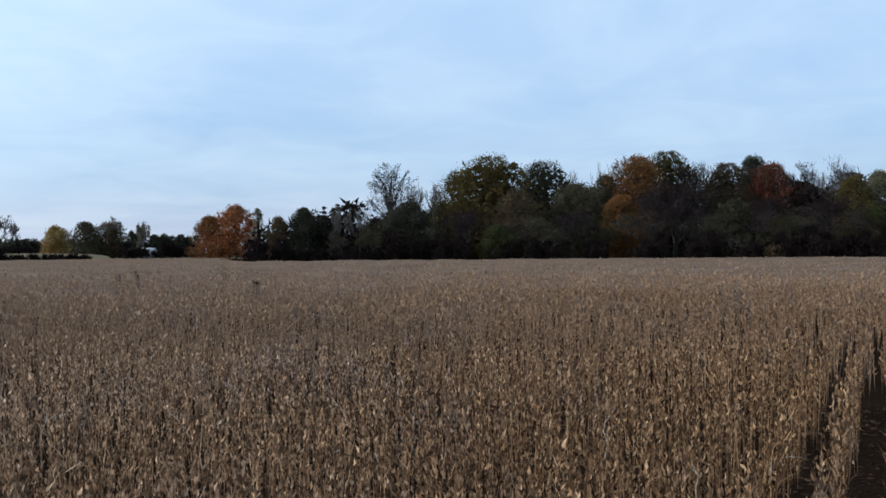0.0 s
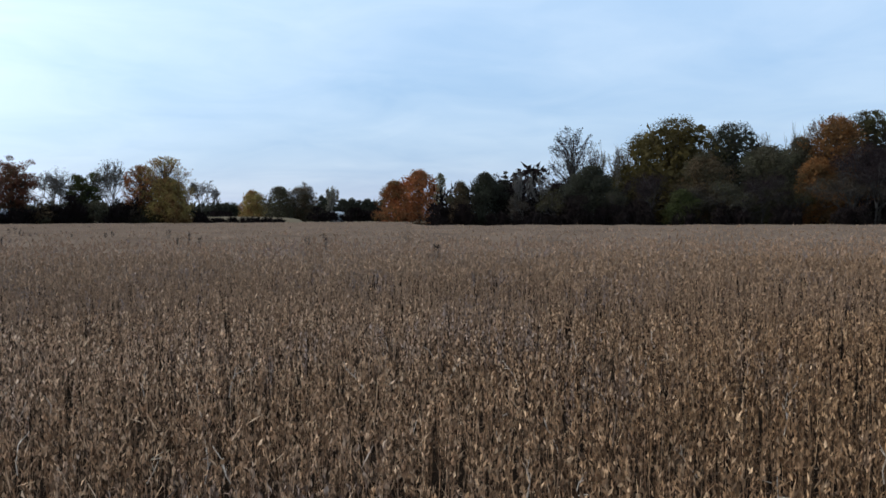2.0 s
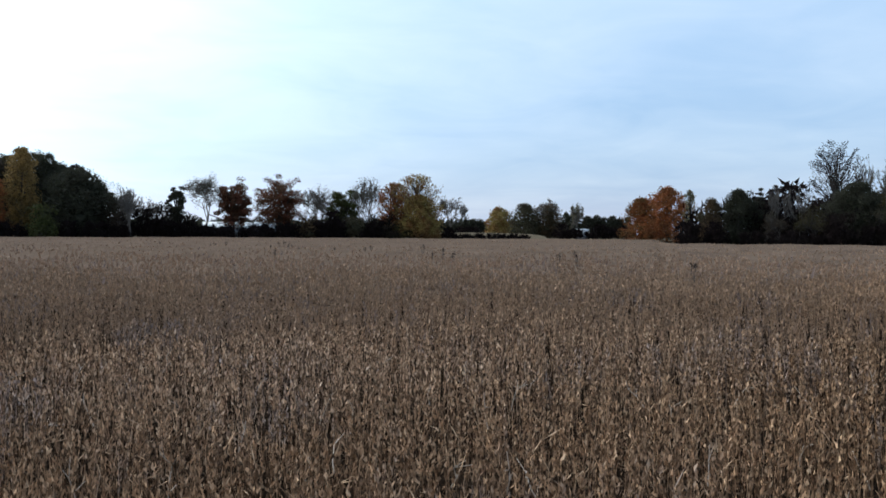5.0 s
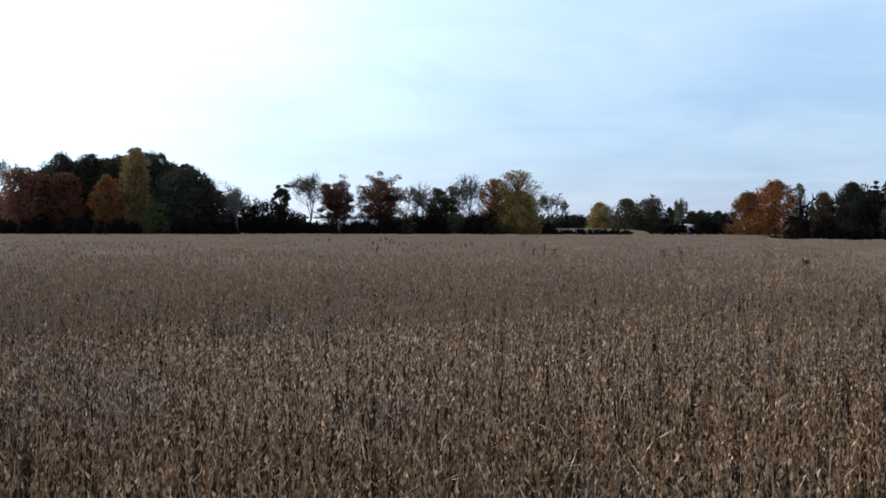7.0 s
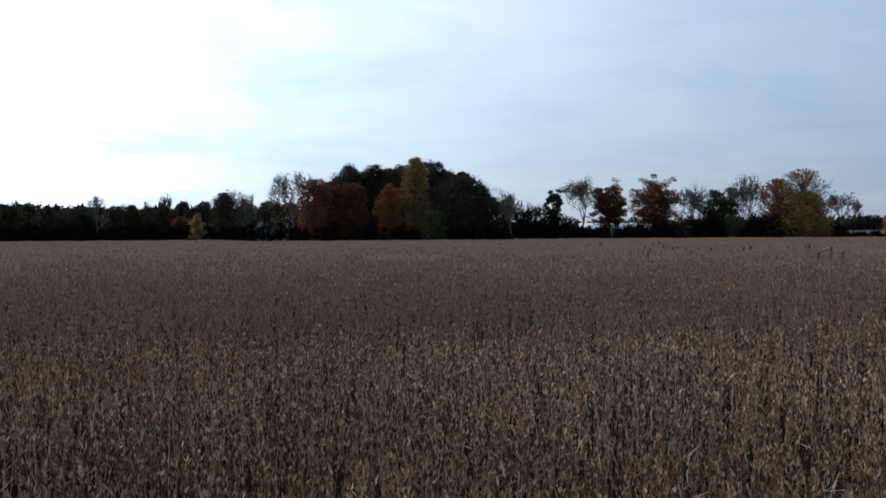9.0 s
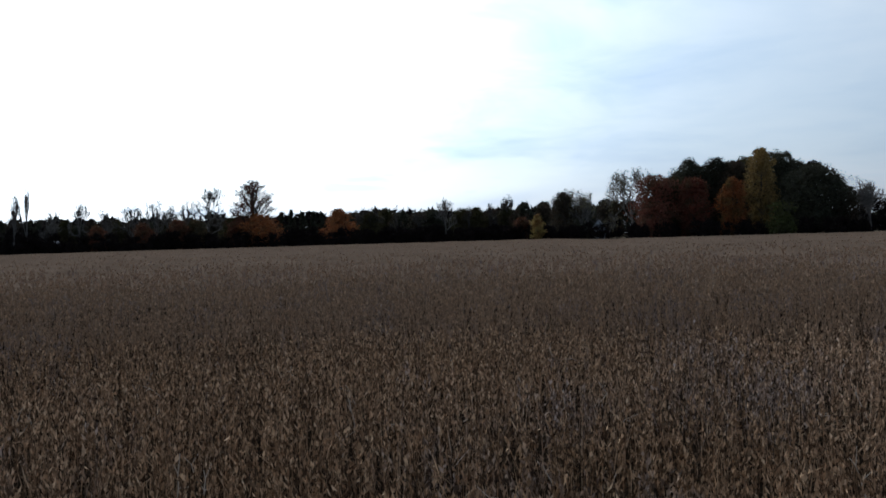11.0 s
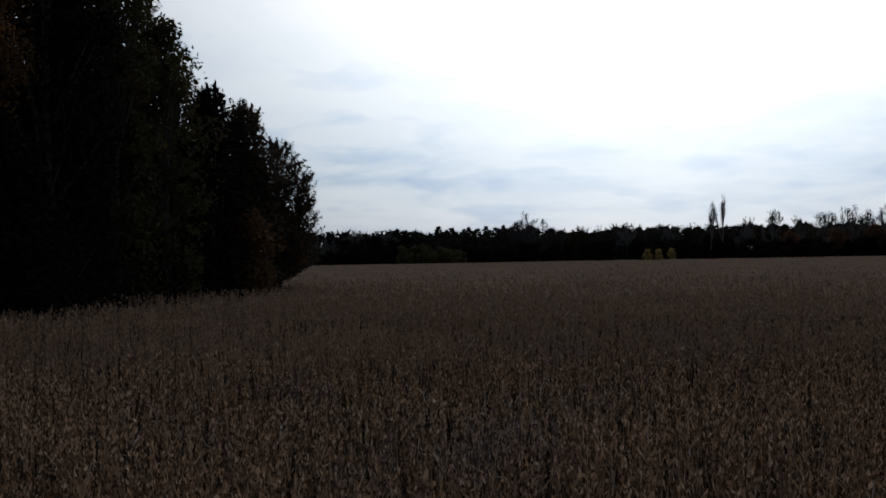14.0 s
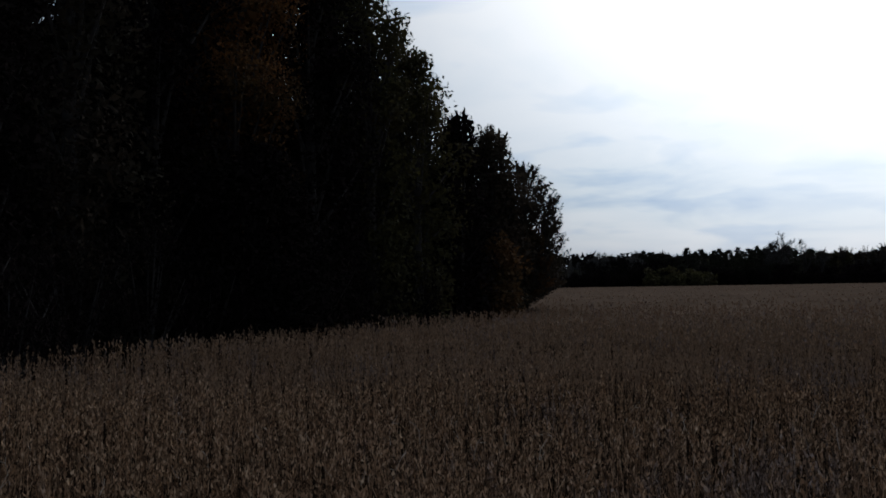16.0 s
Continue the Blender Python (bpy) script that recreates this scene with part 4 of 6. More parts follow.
broadleaf(-131.1, 132.6, 11.2, 7.4, "dark", 0.8, "dark sloping tree at the grove side", crest=0.55, solid=0.5)
broadleaf(-129.7, 133.9, 9.0, 6.2, "brown_dark", 0.6, "thin brown tree at the grove side", crest=0.55, solid=0.5)
shrub(-129.9, 119.4, 6.6, 4.3, "green", "fresh green bush at the foot of the grove")
bare_tree(-130.0, 140.5, 10.0, 3.8, "small bare tree beside the grove")
shrub(-147.3, 102.4, 3.4, 6.2, "shaded_thicket", "dark thicket at the foot of the grove")
shrub(-144.3, 106.6, 3.1, 6.2, "shaded_thicket", "dark thicket at the foot of the grove")
shrub(-140.6, 111.5, 3.5, 6.2, "shaded_thicket", "dark thicket at the foot of the grove")
shrub(-136.6, 116.3, 3.2, 6.2, "shaded_thicket", "dark thicket at the foot of the grove")
shrub(-134.2, 119.0, 2.7, 4.2, "shaded_thicket", "dark thicket at the foot of the grove")
shrub(-129.7, 124.0, 3.3, 6.2, "shaded_thicket", "dark thicket at the foot of the grove")
shrub(-126.0, 127.7, 3.1, 5.2, "shaded_thicket", "dark thicket at the foot of the grove")
shrub(-123.0, 130.6, 2.7, 4.2, "shaded_thicket", "dark thicket at the foot of the grove")
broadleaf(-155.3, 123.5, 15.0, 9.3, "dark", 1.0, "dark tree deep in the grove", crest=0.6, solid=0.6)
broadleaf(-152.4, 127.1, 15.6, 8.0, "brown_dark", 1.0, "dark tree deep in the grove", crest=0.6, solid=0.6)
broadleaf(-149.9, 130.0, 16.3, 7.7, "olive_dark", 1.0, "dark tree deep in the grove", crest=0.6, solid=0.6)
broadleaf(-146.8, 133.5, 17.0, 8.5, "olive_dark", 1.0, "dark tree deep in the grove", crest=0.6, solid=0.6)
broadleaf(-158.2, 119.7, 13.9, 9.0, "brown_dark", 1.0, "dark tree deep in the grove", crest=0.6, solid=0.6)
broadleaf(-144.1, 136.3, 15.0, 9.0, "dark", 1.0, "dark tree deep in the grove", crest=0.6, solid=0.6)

# the long wood along the far side of the field
broadleaf(-228.7, 134.7, 13.6, 9.7, "brown_dark", 0.7, "brown-leaved tree in the long wood")
bare_tree(-226.2, 138.7, 13.4, 6.8, "bare pinkish-brown tree in the long wood", 0.3, "pale")
broadleaf(-219.0, 121.3, 7.2, 3.9, "gold_green", 0.9, "small yellow-leaved tree in front of the long wood", 0.06)
conifer(-234.1, 125.0, 9.6, 3.7, "dark pointed conifer in the long wood")
broadleaf(-227.2, 121.0, 6.7, 6.7, "rust_dark", 0.7, "low russet tree in front of the long wood")
broadleaf(-239.8, 154.8, 10.8, 7.4, "brown_dark", 0.7, "dark tree in the long wood")
bare_tree(-233.4, 146.1, 12.7, 6.4, "thin bare tree in the long wood", 0.3, "brown_dark")
bare_tree(-231.9, 139.0, 14.2, 7.9, "bare pinkish-brown tree in the long wood", 0.4, "brown")
broadleaf(-237.8, 157.7, 11.5, 7.4, "brown", 0.7, "dark tree in the long wood")
broadleaf(-248.6, 140.1, 10.8, 8.2, "brown_dark", 0.7, "brown-leaved tree in the long wood")
bare_tree(-253.6, 130.5, 13.7, 4.3, "slim bare tree above the long wood", 0.3, "brown_dark")
bare_tree(-252.2, 110.4, 13.6, 7.4, "tall bare tree above the long wood")
broadleaf(-253.2, 79.2, 10.6, 9.0, "orange", 0.9, "orange-yellow tree in front of the long wood", 0.08)
conifer(-272.0, 67.9, 10.2, 4.6, "dark conifer in the long wood")
conifer(-271.3, 70.6, 10.8, 4.6, "dark conifer in the long wood")
conifer(-270.4, 73.7, 10.1, 4.2, "dark conifer in the long wood")
conifer(-269.6, 76.7, 10.0, 4.2, "dark conifer in the long wood")
conifer(-269.0, 78.9, 9.5, 3.9, "dark conifer in the long wood")
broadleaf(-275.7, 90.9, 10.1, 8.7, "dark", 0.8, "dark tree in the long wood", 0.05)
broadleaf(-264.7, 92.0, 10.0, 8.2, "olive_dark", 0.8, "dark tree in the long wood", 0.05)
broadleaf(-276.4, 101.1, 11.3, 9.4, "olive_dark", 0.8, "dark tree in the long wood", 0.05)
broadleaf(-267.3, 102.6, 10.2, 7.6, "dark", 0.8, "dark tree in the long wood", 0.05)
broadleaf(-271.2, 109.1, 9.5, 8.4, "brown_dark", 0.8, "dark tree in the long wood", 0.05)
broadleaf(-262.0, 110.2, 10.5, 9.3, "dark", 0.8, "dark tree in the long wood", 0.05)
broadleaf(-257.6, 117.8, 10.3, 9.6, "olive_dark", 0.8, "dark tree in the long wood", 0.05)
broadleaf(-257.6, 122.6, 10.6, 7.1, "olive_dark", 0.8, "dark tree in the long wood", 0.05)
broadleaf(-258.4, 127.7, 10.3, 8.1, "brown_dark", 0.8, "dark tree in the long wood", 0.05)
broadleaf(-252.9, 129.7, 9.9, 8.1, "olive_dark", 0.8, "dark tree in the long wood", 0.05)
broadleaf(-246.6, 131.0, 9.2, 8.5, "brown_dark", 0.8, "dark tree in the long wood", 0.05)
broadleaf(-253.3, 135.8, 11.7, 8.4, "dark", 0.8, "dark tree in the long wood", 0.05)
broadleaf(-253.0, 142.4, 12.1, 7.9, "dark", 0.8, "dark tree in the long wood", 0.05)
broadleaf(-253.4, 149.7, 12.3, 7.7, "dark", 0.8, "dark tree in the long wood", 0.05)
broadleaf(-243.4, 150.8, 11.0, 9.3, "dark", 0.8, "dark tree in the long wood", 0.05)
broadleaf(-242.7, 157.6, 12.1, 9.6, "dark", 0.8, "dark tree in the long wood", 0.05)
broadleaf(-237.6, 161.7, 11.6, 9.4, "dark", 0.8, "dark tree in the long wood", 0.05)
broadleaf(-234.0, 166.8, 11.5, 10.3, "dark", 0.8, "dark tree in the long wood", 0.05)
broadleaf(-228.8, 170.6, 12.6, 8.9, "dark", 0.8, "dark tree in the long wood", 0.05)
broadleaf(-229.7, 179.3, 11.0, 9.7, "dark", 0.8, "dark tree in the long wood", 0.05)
spray_tree(-255.2, 56.3, 18.5, 13.1, "rust_dark", "tall russet oak thin at the top", 420, 0.30, 2.8)
broadleaf(-253.0, 52.0, 8.2, 8.4, "rust_dark", 0.9, "russet maple in front of the long wood", 0.06)
bare_tree(-263.5, 92.7, 10.9, 5.2, "small bare tree above the long wood", 0.15, "brown_dark", BARK, 5)
bare_tree(-261.1, 99.2, 11.4, 5.2, "small bare tree above the long wood", 0.15, "brown_dark", BARK, 5)
bare_tree(-258.7, 105.2, 10.6, 5.2, "small bare tree above the long wood", 0.15, "brown_dark", BARK, 5)
bare_tree(-253.0, 118.3, 10.6, 5.2, "small bare tree above the long wood", 0.15, "brown_dark", BARK, 5)
bare_tree(-250.7, 123.1, 11.1, 5.2, "small bare tree above the long wood", 0.15, "brown_dark", BARK, 5)
bare_tree(-264.5, 89.6, 10.7, 5.2, "small bare tree above the long wood", 0.15, "brown_dark", BARK, 5)
broadleaf(-251.0, 56.7, 9.6, 12.1, "orange", 1.0, "orange-leaved maple in front of the long wood", 0.06)
broadleaf(-258.3, 51.1, 8.8, 6.9, "olive_dark", 0.8, "olive tree in front of the long wood", 0.06)
bare_tree(-261.4, 45.6, 17.5, 11.0, "tall bare tree in the long wood", 0.0, "pale", None, 7)
bare_tree(-264.1, 41.2, 13.8, 5.6, "thin grey tree in the long wood", 0.16, "brown_dark")
bare_tree(-264.8, 36.8, 12.7, 5.3, "thin grey tree in the long wood", 0.16, "brown_dark")
bare_tree(-265.4, 32.2, 13.8, 5.6, "thin grey tree in the long wood", 0.16, "brown_dark")
bare_tree(-266.0, 26.5, 12.3, 6.2, "thin grey tree in the long wood", 0.16, "brown_dark")
bare_tree(-266.5, 20.6, 11.5, 5.3, "thin grey tree in the long wood", 0.14, "brown_dark")
bare_tree(-267.0, 13.9, 13.7, 5.6, "bare tree in the long wood")
bare_tree(-267.2, 7.0, 12.1, 6.2, "bare tree in the long wood")
bare_tree(-267.3, -2.0, 16.6, 3.0, "slim bare tree rising over the long wood", 0.05, "brown_dark", PALE_BARK, 5, 0.34)
bare_tree(-267.2, 1.2, 18.4, 3.6, "tall bare tree rising over the long wood", 0.04, "brown_dark", PALE_BARK, 5, 0.34)
broadleaf(-256.7, 17.2, 7.3, 5.7, "rust_dark", 0.8, "russet tree in front of the long wood", 0.06)
broadleaf(-256.6, 37.1, 8.7, 7.4, "rust_dark", 0.8, "brown-orange tree in front of the long wood", 0.06)
broadleaf(-256.0, 41.5, 8.7, 7.4, "brown", 0.8, "brown tree in front of the long wood", 0.06)
broadleaf(-257.8, 28.2, 7.9, 6.8, "rust_dark", 0.7, "russet tree in front of the long wood", 0.06)
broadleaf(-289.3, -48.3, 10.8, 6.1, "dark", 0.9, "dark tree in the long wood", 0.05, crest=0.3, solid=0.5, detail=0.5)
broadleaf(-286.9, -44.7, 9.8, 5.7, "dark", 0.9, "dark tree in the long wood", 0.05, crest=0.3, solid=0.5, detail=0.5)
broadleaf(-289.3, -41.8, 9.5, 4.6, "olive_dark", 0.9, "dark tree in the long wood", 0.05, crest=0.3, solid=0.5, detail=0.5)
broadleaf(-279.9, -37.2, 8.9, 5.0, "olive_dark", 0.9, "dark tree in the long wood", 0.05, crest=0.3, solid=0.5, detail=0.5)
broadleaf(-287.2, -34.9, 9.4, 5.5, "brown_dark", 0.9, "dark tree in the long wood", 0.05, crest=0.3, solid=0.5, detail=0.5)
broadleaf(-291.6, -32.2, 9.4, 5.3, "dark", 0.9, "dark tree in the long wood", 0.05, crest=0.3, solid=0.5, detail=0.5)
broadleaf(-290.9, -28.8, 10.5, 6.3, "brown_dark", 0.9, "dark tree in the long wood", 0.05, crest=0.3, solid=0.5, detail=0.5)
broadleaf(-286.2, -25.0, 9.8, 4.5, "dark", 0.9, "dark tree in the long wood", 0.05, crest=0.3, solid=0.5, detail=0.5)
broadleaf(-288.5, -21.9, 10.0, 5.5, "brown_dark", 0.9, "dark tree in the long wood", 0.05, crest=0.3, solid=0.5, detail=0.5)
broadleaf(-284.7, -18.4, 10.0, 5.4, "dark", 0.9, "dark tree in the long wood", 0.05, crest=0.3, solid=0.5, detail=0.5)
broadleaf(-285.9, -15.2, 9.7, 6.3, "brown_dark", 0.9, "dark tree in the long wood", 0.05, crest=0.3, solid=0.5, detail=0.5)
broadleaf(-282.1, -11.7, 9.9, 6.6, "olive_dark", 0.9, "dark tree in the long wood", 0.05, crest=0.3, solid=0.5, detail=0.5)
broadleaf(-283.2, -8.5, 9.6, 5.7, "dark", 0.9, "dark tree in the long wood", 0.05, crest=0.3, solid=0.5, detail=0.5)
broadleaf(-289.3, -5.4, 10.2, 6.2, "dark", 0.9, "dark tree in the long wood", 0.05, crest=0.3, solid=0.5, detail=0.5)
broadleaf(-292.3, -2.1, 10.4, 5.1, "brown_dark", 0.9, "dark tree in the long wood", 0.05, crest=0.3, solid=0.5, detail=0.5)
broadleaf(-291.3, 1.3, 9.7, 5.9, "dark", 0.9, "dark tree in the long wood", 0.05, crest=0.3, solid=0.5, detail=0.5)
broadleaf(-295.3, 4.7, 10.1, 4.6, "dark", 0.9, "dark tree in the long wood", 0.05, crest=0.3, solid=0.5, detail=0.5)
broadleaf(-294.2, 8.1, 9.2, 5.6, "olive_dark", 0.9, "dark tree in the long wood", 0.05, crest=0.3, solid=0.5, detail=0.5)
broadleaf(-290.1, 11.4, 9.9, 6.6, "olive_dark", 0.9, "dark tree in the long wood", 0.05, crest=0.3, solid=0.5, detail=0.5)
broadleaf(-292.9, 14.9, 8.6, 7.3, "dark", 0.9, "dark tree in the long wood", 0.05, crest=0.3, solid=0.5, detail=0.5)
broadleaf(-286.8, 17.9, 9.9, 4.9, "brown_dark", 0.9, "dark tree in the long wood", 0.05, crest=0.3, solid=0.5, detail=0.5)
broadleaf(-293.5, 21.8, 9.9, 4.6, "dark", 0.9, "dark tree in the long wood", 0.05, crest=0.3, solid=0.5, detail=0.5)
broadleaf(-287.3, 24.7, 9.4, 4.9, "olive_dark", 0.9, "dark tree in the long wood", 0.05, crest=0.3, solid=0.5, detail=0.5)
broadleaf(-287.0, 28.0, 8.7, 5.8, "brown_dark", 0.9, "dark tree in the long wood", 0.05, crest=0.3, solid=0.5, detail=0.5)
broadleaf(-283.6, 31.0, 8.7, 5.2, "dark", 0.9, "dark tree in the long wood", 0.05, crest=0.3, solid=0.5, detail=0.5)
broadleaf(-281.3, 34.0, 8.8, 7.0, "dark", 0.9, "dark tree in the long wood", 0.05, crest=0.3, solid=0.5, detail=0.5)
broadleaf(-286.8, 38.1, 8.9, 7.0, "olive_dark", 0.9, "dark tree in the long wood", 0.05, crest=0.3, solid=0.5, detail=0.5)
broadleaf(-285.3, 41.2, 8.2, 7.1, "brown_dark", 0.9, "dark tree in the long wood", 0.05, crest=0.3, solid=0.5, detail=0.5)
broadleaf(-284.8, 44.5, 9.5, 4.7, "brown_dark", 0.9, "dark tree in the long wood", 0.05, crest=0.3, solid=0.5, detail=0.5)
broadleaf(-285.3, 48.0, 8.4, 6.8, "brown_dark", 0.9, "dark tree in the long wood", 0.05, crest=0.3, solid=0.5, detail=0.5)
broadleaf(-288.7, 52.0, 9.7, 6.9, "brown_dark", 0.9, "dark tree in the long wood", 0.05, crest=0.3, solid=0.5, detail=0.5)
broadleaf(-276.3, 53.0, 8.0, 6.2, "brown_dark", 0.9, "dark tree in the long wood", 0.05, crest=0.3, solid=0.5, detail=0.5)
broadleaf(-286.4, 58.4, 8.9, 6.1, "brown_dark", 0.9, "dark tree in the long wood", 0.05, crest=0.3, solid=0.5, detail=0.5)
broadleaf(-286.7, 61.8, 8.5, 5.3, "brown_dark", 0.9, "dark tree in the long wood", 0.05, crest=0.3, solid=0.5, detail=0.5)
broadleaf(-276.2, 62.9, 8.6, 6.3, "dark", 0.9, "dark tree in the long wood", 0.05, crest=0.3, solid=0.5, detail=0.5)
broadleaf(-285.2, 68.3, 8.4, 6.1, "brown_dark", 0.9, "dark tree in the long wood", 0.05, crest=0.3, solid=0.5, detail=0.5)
bare_tree(-279.4, -47.1, 10.9, 4.8, "small bare tree in the long wood", 0.1, "brown_dark", BARK, 5)
bare_tree(-279.9, -43.7, 10.3, 5.3, "small bare tree in the long wood", 0.1, "brown_dark", BARK, 5)
bare_tree(-280.6, -39.2, 10.7, 4.4, "small bare tree in the long wood", 0.1, "brown_dark", BARK, 5)
bare_tree(-281.0, -36.6, 10.7, 5.4, "small bare tree in the long wood", 0.1, "brown_dark", BARK, 5)
bare_tree(-281.4, -32.6, 10.7, 4.0, "small bare tree in the long wood", 0.1, "brown_dark", BARK, 5)
bare_tree(-281.9, -28.8, 10.7, 4.4, "small bare tree in the long wood", 0.1, "brown_dark", BARK, 5)
bare_tree(-282.2, -25.0, 11.2, 4.9, "small bare tree in the long wood", 0.1, "brown_dark", BARK, 5)
bare_tree(-282.4, -22.3, 11.0, 4.4, "small bare tree in the long wood", 0.1, "brown_dark", BARK, 5)
bare_tree(-282.8, -17.8, 10.8, 5.4, "small bare tree in the long wood", 0.1, "brown_dark", BARK, 5)
bare_tree(-282.9, -15.0, 10.4, 4.0, "small bare tree in the long wood", 0.1, "brown_dark", BARK, 5)
bare_tree(-283.1, -10.0, 10.1, 5.3, "small bare tree in the long wood", 0.1, "brown_dark", BARK, 5)
bare_tree(-283.2, -6.7, 10.7, 5.1, "small bare tree in the long wood", 0.1, "brown_dark", BARK, 5)
bare_tree(-283.3, -2.6, 10.7, 5.4, "small bare tree in the long wood", 0.1, "brown_dark", BARK, 5)
bare_tree(-283.3, -0.2, 10.8, 4.0, "small bare tree in the long wood", 0.1, "brown_dark", BARK, 5)
bare_tree(-283.3, 5.0, 10.1, 5.1, "small bare tree in the long wood", 0.1, "brown_dark", BARK, 5)
bare_tree(-279.2, -25.2, 11.7, 7.2, "bare tree in the long wood")
bare_tree(-280.0, -12.5, 10.5, 6.5, "bare tree in the long wood")
bare_tree(-272.8, -50.1, 15.4, 15.0, "round-headed bare tree above the pines", 0.0, "pale", BARK, 7)
conifer(-270.4, -77.7, 11.1, 9.5, "dark pine in a dense plantation")
conifer(-274.9, -76.6, 10.1, 9.6, "dark pine in a dense plantation")
conifer(-279.1, -76.3, 10.9, 9.8, "dark pine in a dense plantation")
conifer(-271.7, -73.0, 9.5, 9.5, "dark pine in a dense plantation")
conifer(-276.2, -71.7, 10.3, 9.6, "dark pine in a dense plantation")
conifer(-280.4, -71.4, 11.0, 9.8, "dark pine in a dense plantation")
conifer(-272.9, -68.1, 9.7, 9.5, "dark pine in a dense plantation")
conifer(-277.2, -67.8, 10.4, 9.6, "dark pine in a dense plantation")
conifer(-281.6, -66.3, 11.2, 9.8, "dark pine in a dense plantation")
conifer(-274.1, -63.2, 9.8, 9.5, "dark pine in a dense plantation")
conifer(-278.3, -62.8, 10.6, 9.6, "dark pine in a dense plantation")
conifer(-282.8, -61.2, 11.3, 9.8, "dark pine in a dense plantation")
conifer(-275.2, -58.2, 10.0, 9.5, "dark pine in a dense plantation")
conifer(-279.4, -57.7, 10.7, 9.6, "dark pine in a dense plantation")
conifer(-283.6, -57.1, 9.7, 9.8, "dark pine in a dense plantation")
conifer(-276.3, -53.1, 10.1, 9.5, "dark pine in a dense plantation")
conifer(-280.4, -52.5, 10.9, 9.6, "dark pine in a dense plantation")
conifer(-284.6, -51.9, 9.8, 9.8, "dark pine in a dense plantation")
conifer(-263.6, -92.4, 8.3, 8.1, "dark pine in a dense plantation")
conifer(-264.1, -90.8, 9.2, 8.1, "dark pine in a dense plantation")
conifer(-264.6, -89.5, 9.9, 8.1, "dark pine in a dense plantation")
conifer(-264.9, -88.5, 10.5, 8.1, "dark pine in a dense plantation")
conifer(-265.4, -87.1, 9.9, 8.1, "dark pine in a dense plantation")
conifer(-265.7, -86.1, 10.1, 8.1, "dark pine in a dense plantation")
conifer(-266.1, -84.8, 9.6, 8.1, "dark pine in a dense plantation")
conifer(-266.6, -83.4, 9.5, 8.1, "dark pine in a dense plantation")
conifer(-267.1, -81.6, 8.6, 8.1, "dark pine in a dense plantation")
conifer(-267.7, -79.6, 8.9, 8.1, "dark pine in a dense plantation")
broadleaf(-246.7, -17.0, 3.4, 2.3, "gold_green", 0.5, "slim pale yellow-green sapling before the long wood", 0.1)
broadleaf(-246.9, -14.2, 3.2, 2.3, "gold_green", 0.5, "slim pale yellow-green sapling before the long wood", 0.1)
broadleaf(-247.1, -11.1, 3.5, 2.3, "gold_green", 0.5, "slim pale yellow-green sapling before the long wood", 0.1)
shrub(-238.1, -77.1, 5.4, 8.7, "olive_dark", "olive-brown scrub before the pines")
shrub(-239.8, -71.7, 5.7, 8.7, "olive_dark", "olive-brown scrub before the pines")
shrub(-241.4, -66.1, 5.1, 7.3, "olive_dark", "olive-brown scrub before the pines")
shrub(-239.8, -87.6, 4.3, 9.5, "shaded_thicket", "dark scrub at the foot of the long wood")
shrub(-241.7, -82.1, 5.4, 9.5, "shaded_thicket", "dark scrub at the foot of the long wood")
shrub(-243.6, -76.6, 5.2, 9.5, "shaded_thicket", "dark scrub at the foot of the long wood")
shrub(-245.3, -70.9, 4.2, 9.5, "shaded_thicket", "dark scrub at the foot of the long wood")
shrub(-246.9, -65.0, 5.4, 9.5, "shaded_thicket", "dark scrub at the foot of the long wood")
shrub(-248.4, -59.0, 4.3, 9.5, "shaded_thicket", "dark scrub at the foot of the long wood")
shrub(-249.8, -52.9, 4.1, 9.5, "shaded_thicket", "dark scrub at the foot of the long wood")
shrub(-251.0, -46.6, 5.6, 9.5, "shaded_thicket", "dark scrub at the foot of the long wood")
shrub(-252.1, -40.3, 4.7, 9.5, "shaded_thicket", "dark scrub at the foot of the long wood")
shrub(-253.1, -33.9, 5.2, 9.5, "shaded_thicket", "dark scrub at the foot of the long wood")
shrub(-253.9, -27.3, 5.3, 9.5, "shaded_thicket", "dark scrub at the foot of the long wood")
shrub(-254.5, -20.7, 5.7, 9.5, "shaded_thicket", "dark scrub at the foot of the long wood")
shrub(-254.9, -14.0, 5.3, 9.5, "shaded_thicket", "dark scrub at the foot of the long wood")
shrub(-255.2, -7.3, 5.4, 9.5, "shaded_thicket", "dark scrub at the foot of the long wood")
shrub(-255.3, -0.5, 4.7, 9.5, "shaded_thicket", "dark scrub at the foot of the long wood")
shrub(-255.2, 6.3, 5.3, 9.5, "shaded_thicket", "dark scrub at the foot of the long wood")
shrub(-255.0, 13.1, 4.4, 9.5, "shaded_thicket", "dark scrub at the foot of the long wood")
shrub(-254.5, 19.9, 5.0, 9.5, "shaded_thicket", "dark scrub at the foot of the long wood")
shrub(-253.9, 26.7, 4.1, 9.5, "shaded_thicket", "dark scrub at the foot of the long wood")
shrub(-253.1, 33.4, 5.4, 9.5, "shaded_thicket", "dark scrub at the foot of the long wood")
shrub(-252.1, 40.1, 4.4, 9.5, "shaded_thicket", "dark scrub at the foot of the long wood")
shrub(-251.0, 46.8, 4.2, 9.5, "shaded_thicket", "dark scrub at the foot of the long wood")
shrub(-249.7, 53.4, 4.6, 9.5, "shaded_thicket", "dark scrub at the foot of the long wood")
shrub(-248.2, 59.8, 4.3, 9.5, "shaded_thicket", "dark scrub at the foot of the long wood")
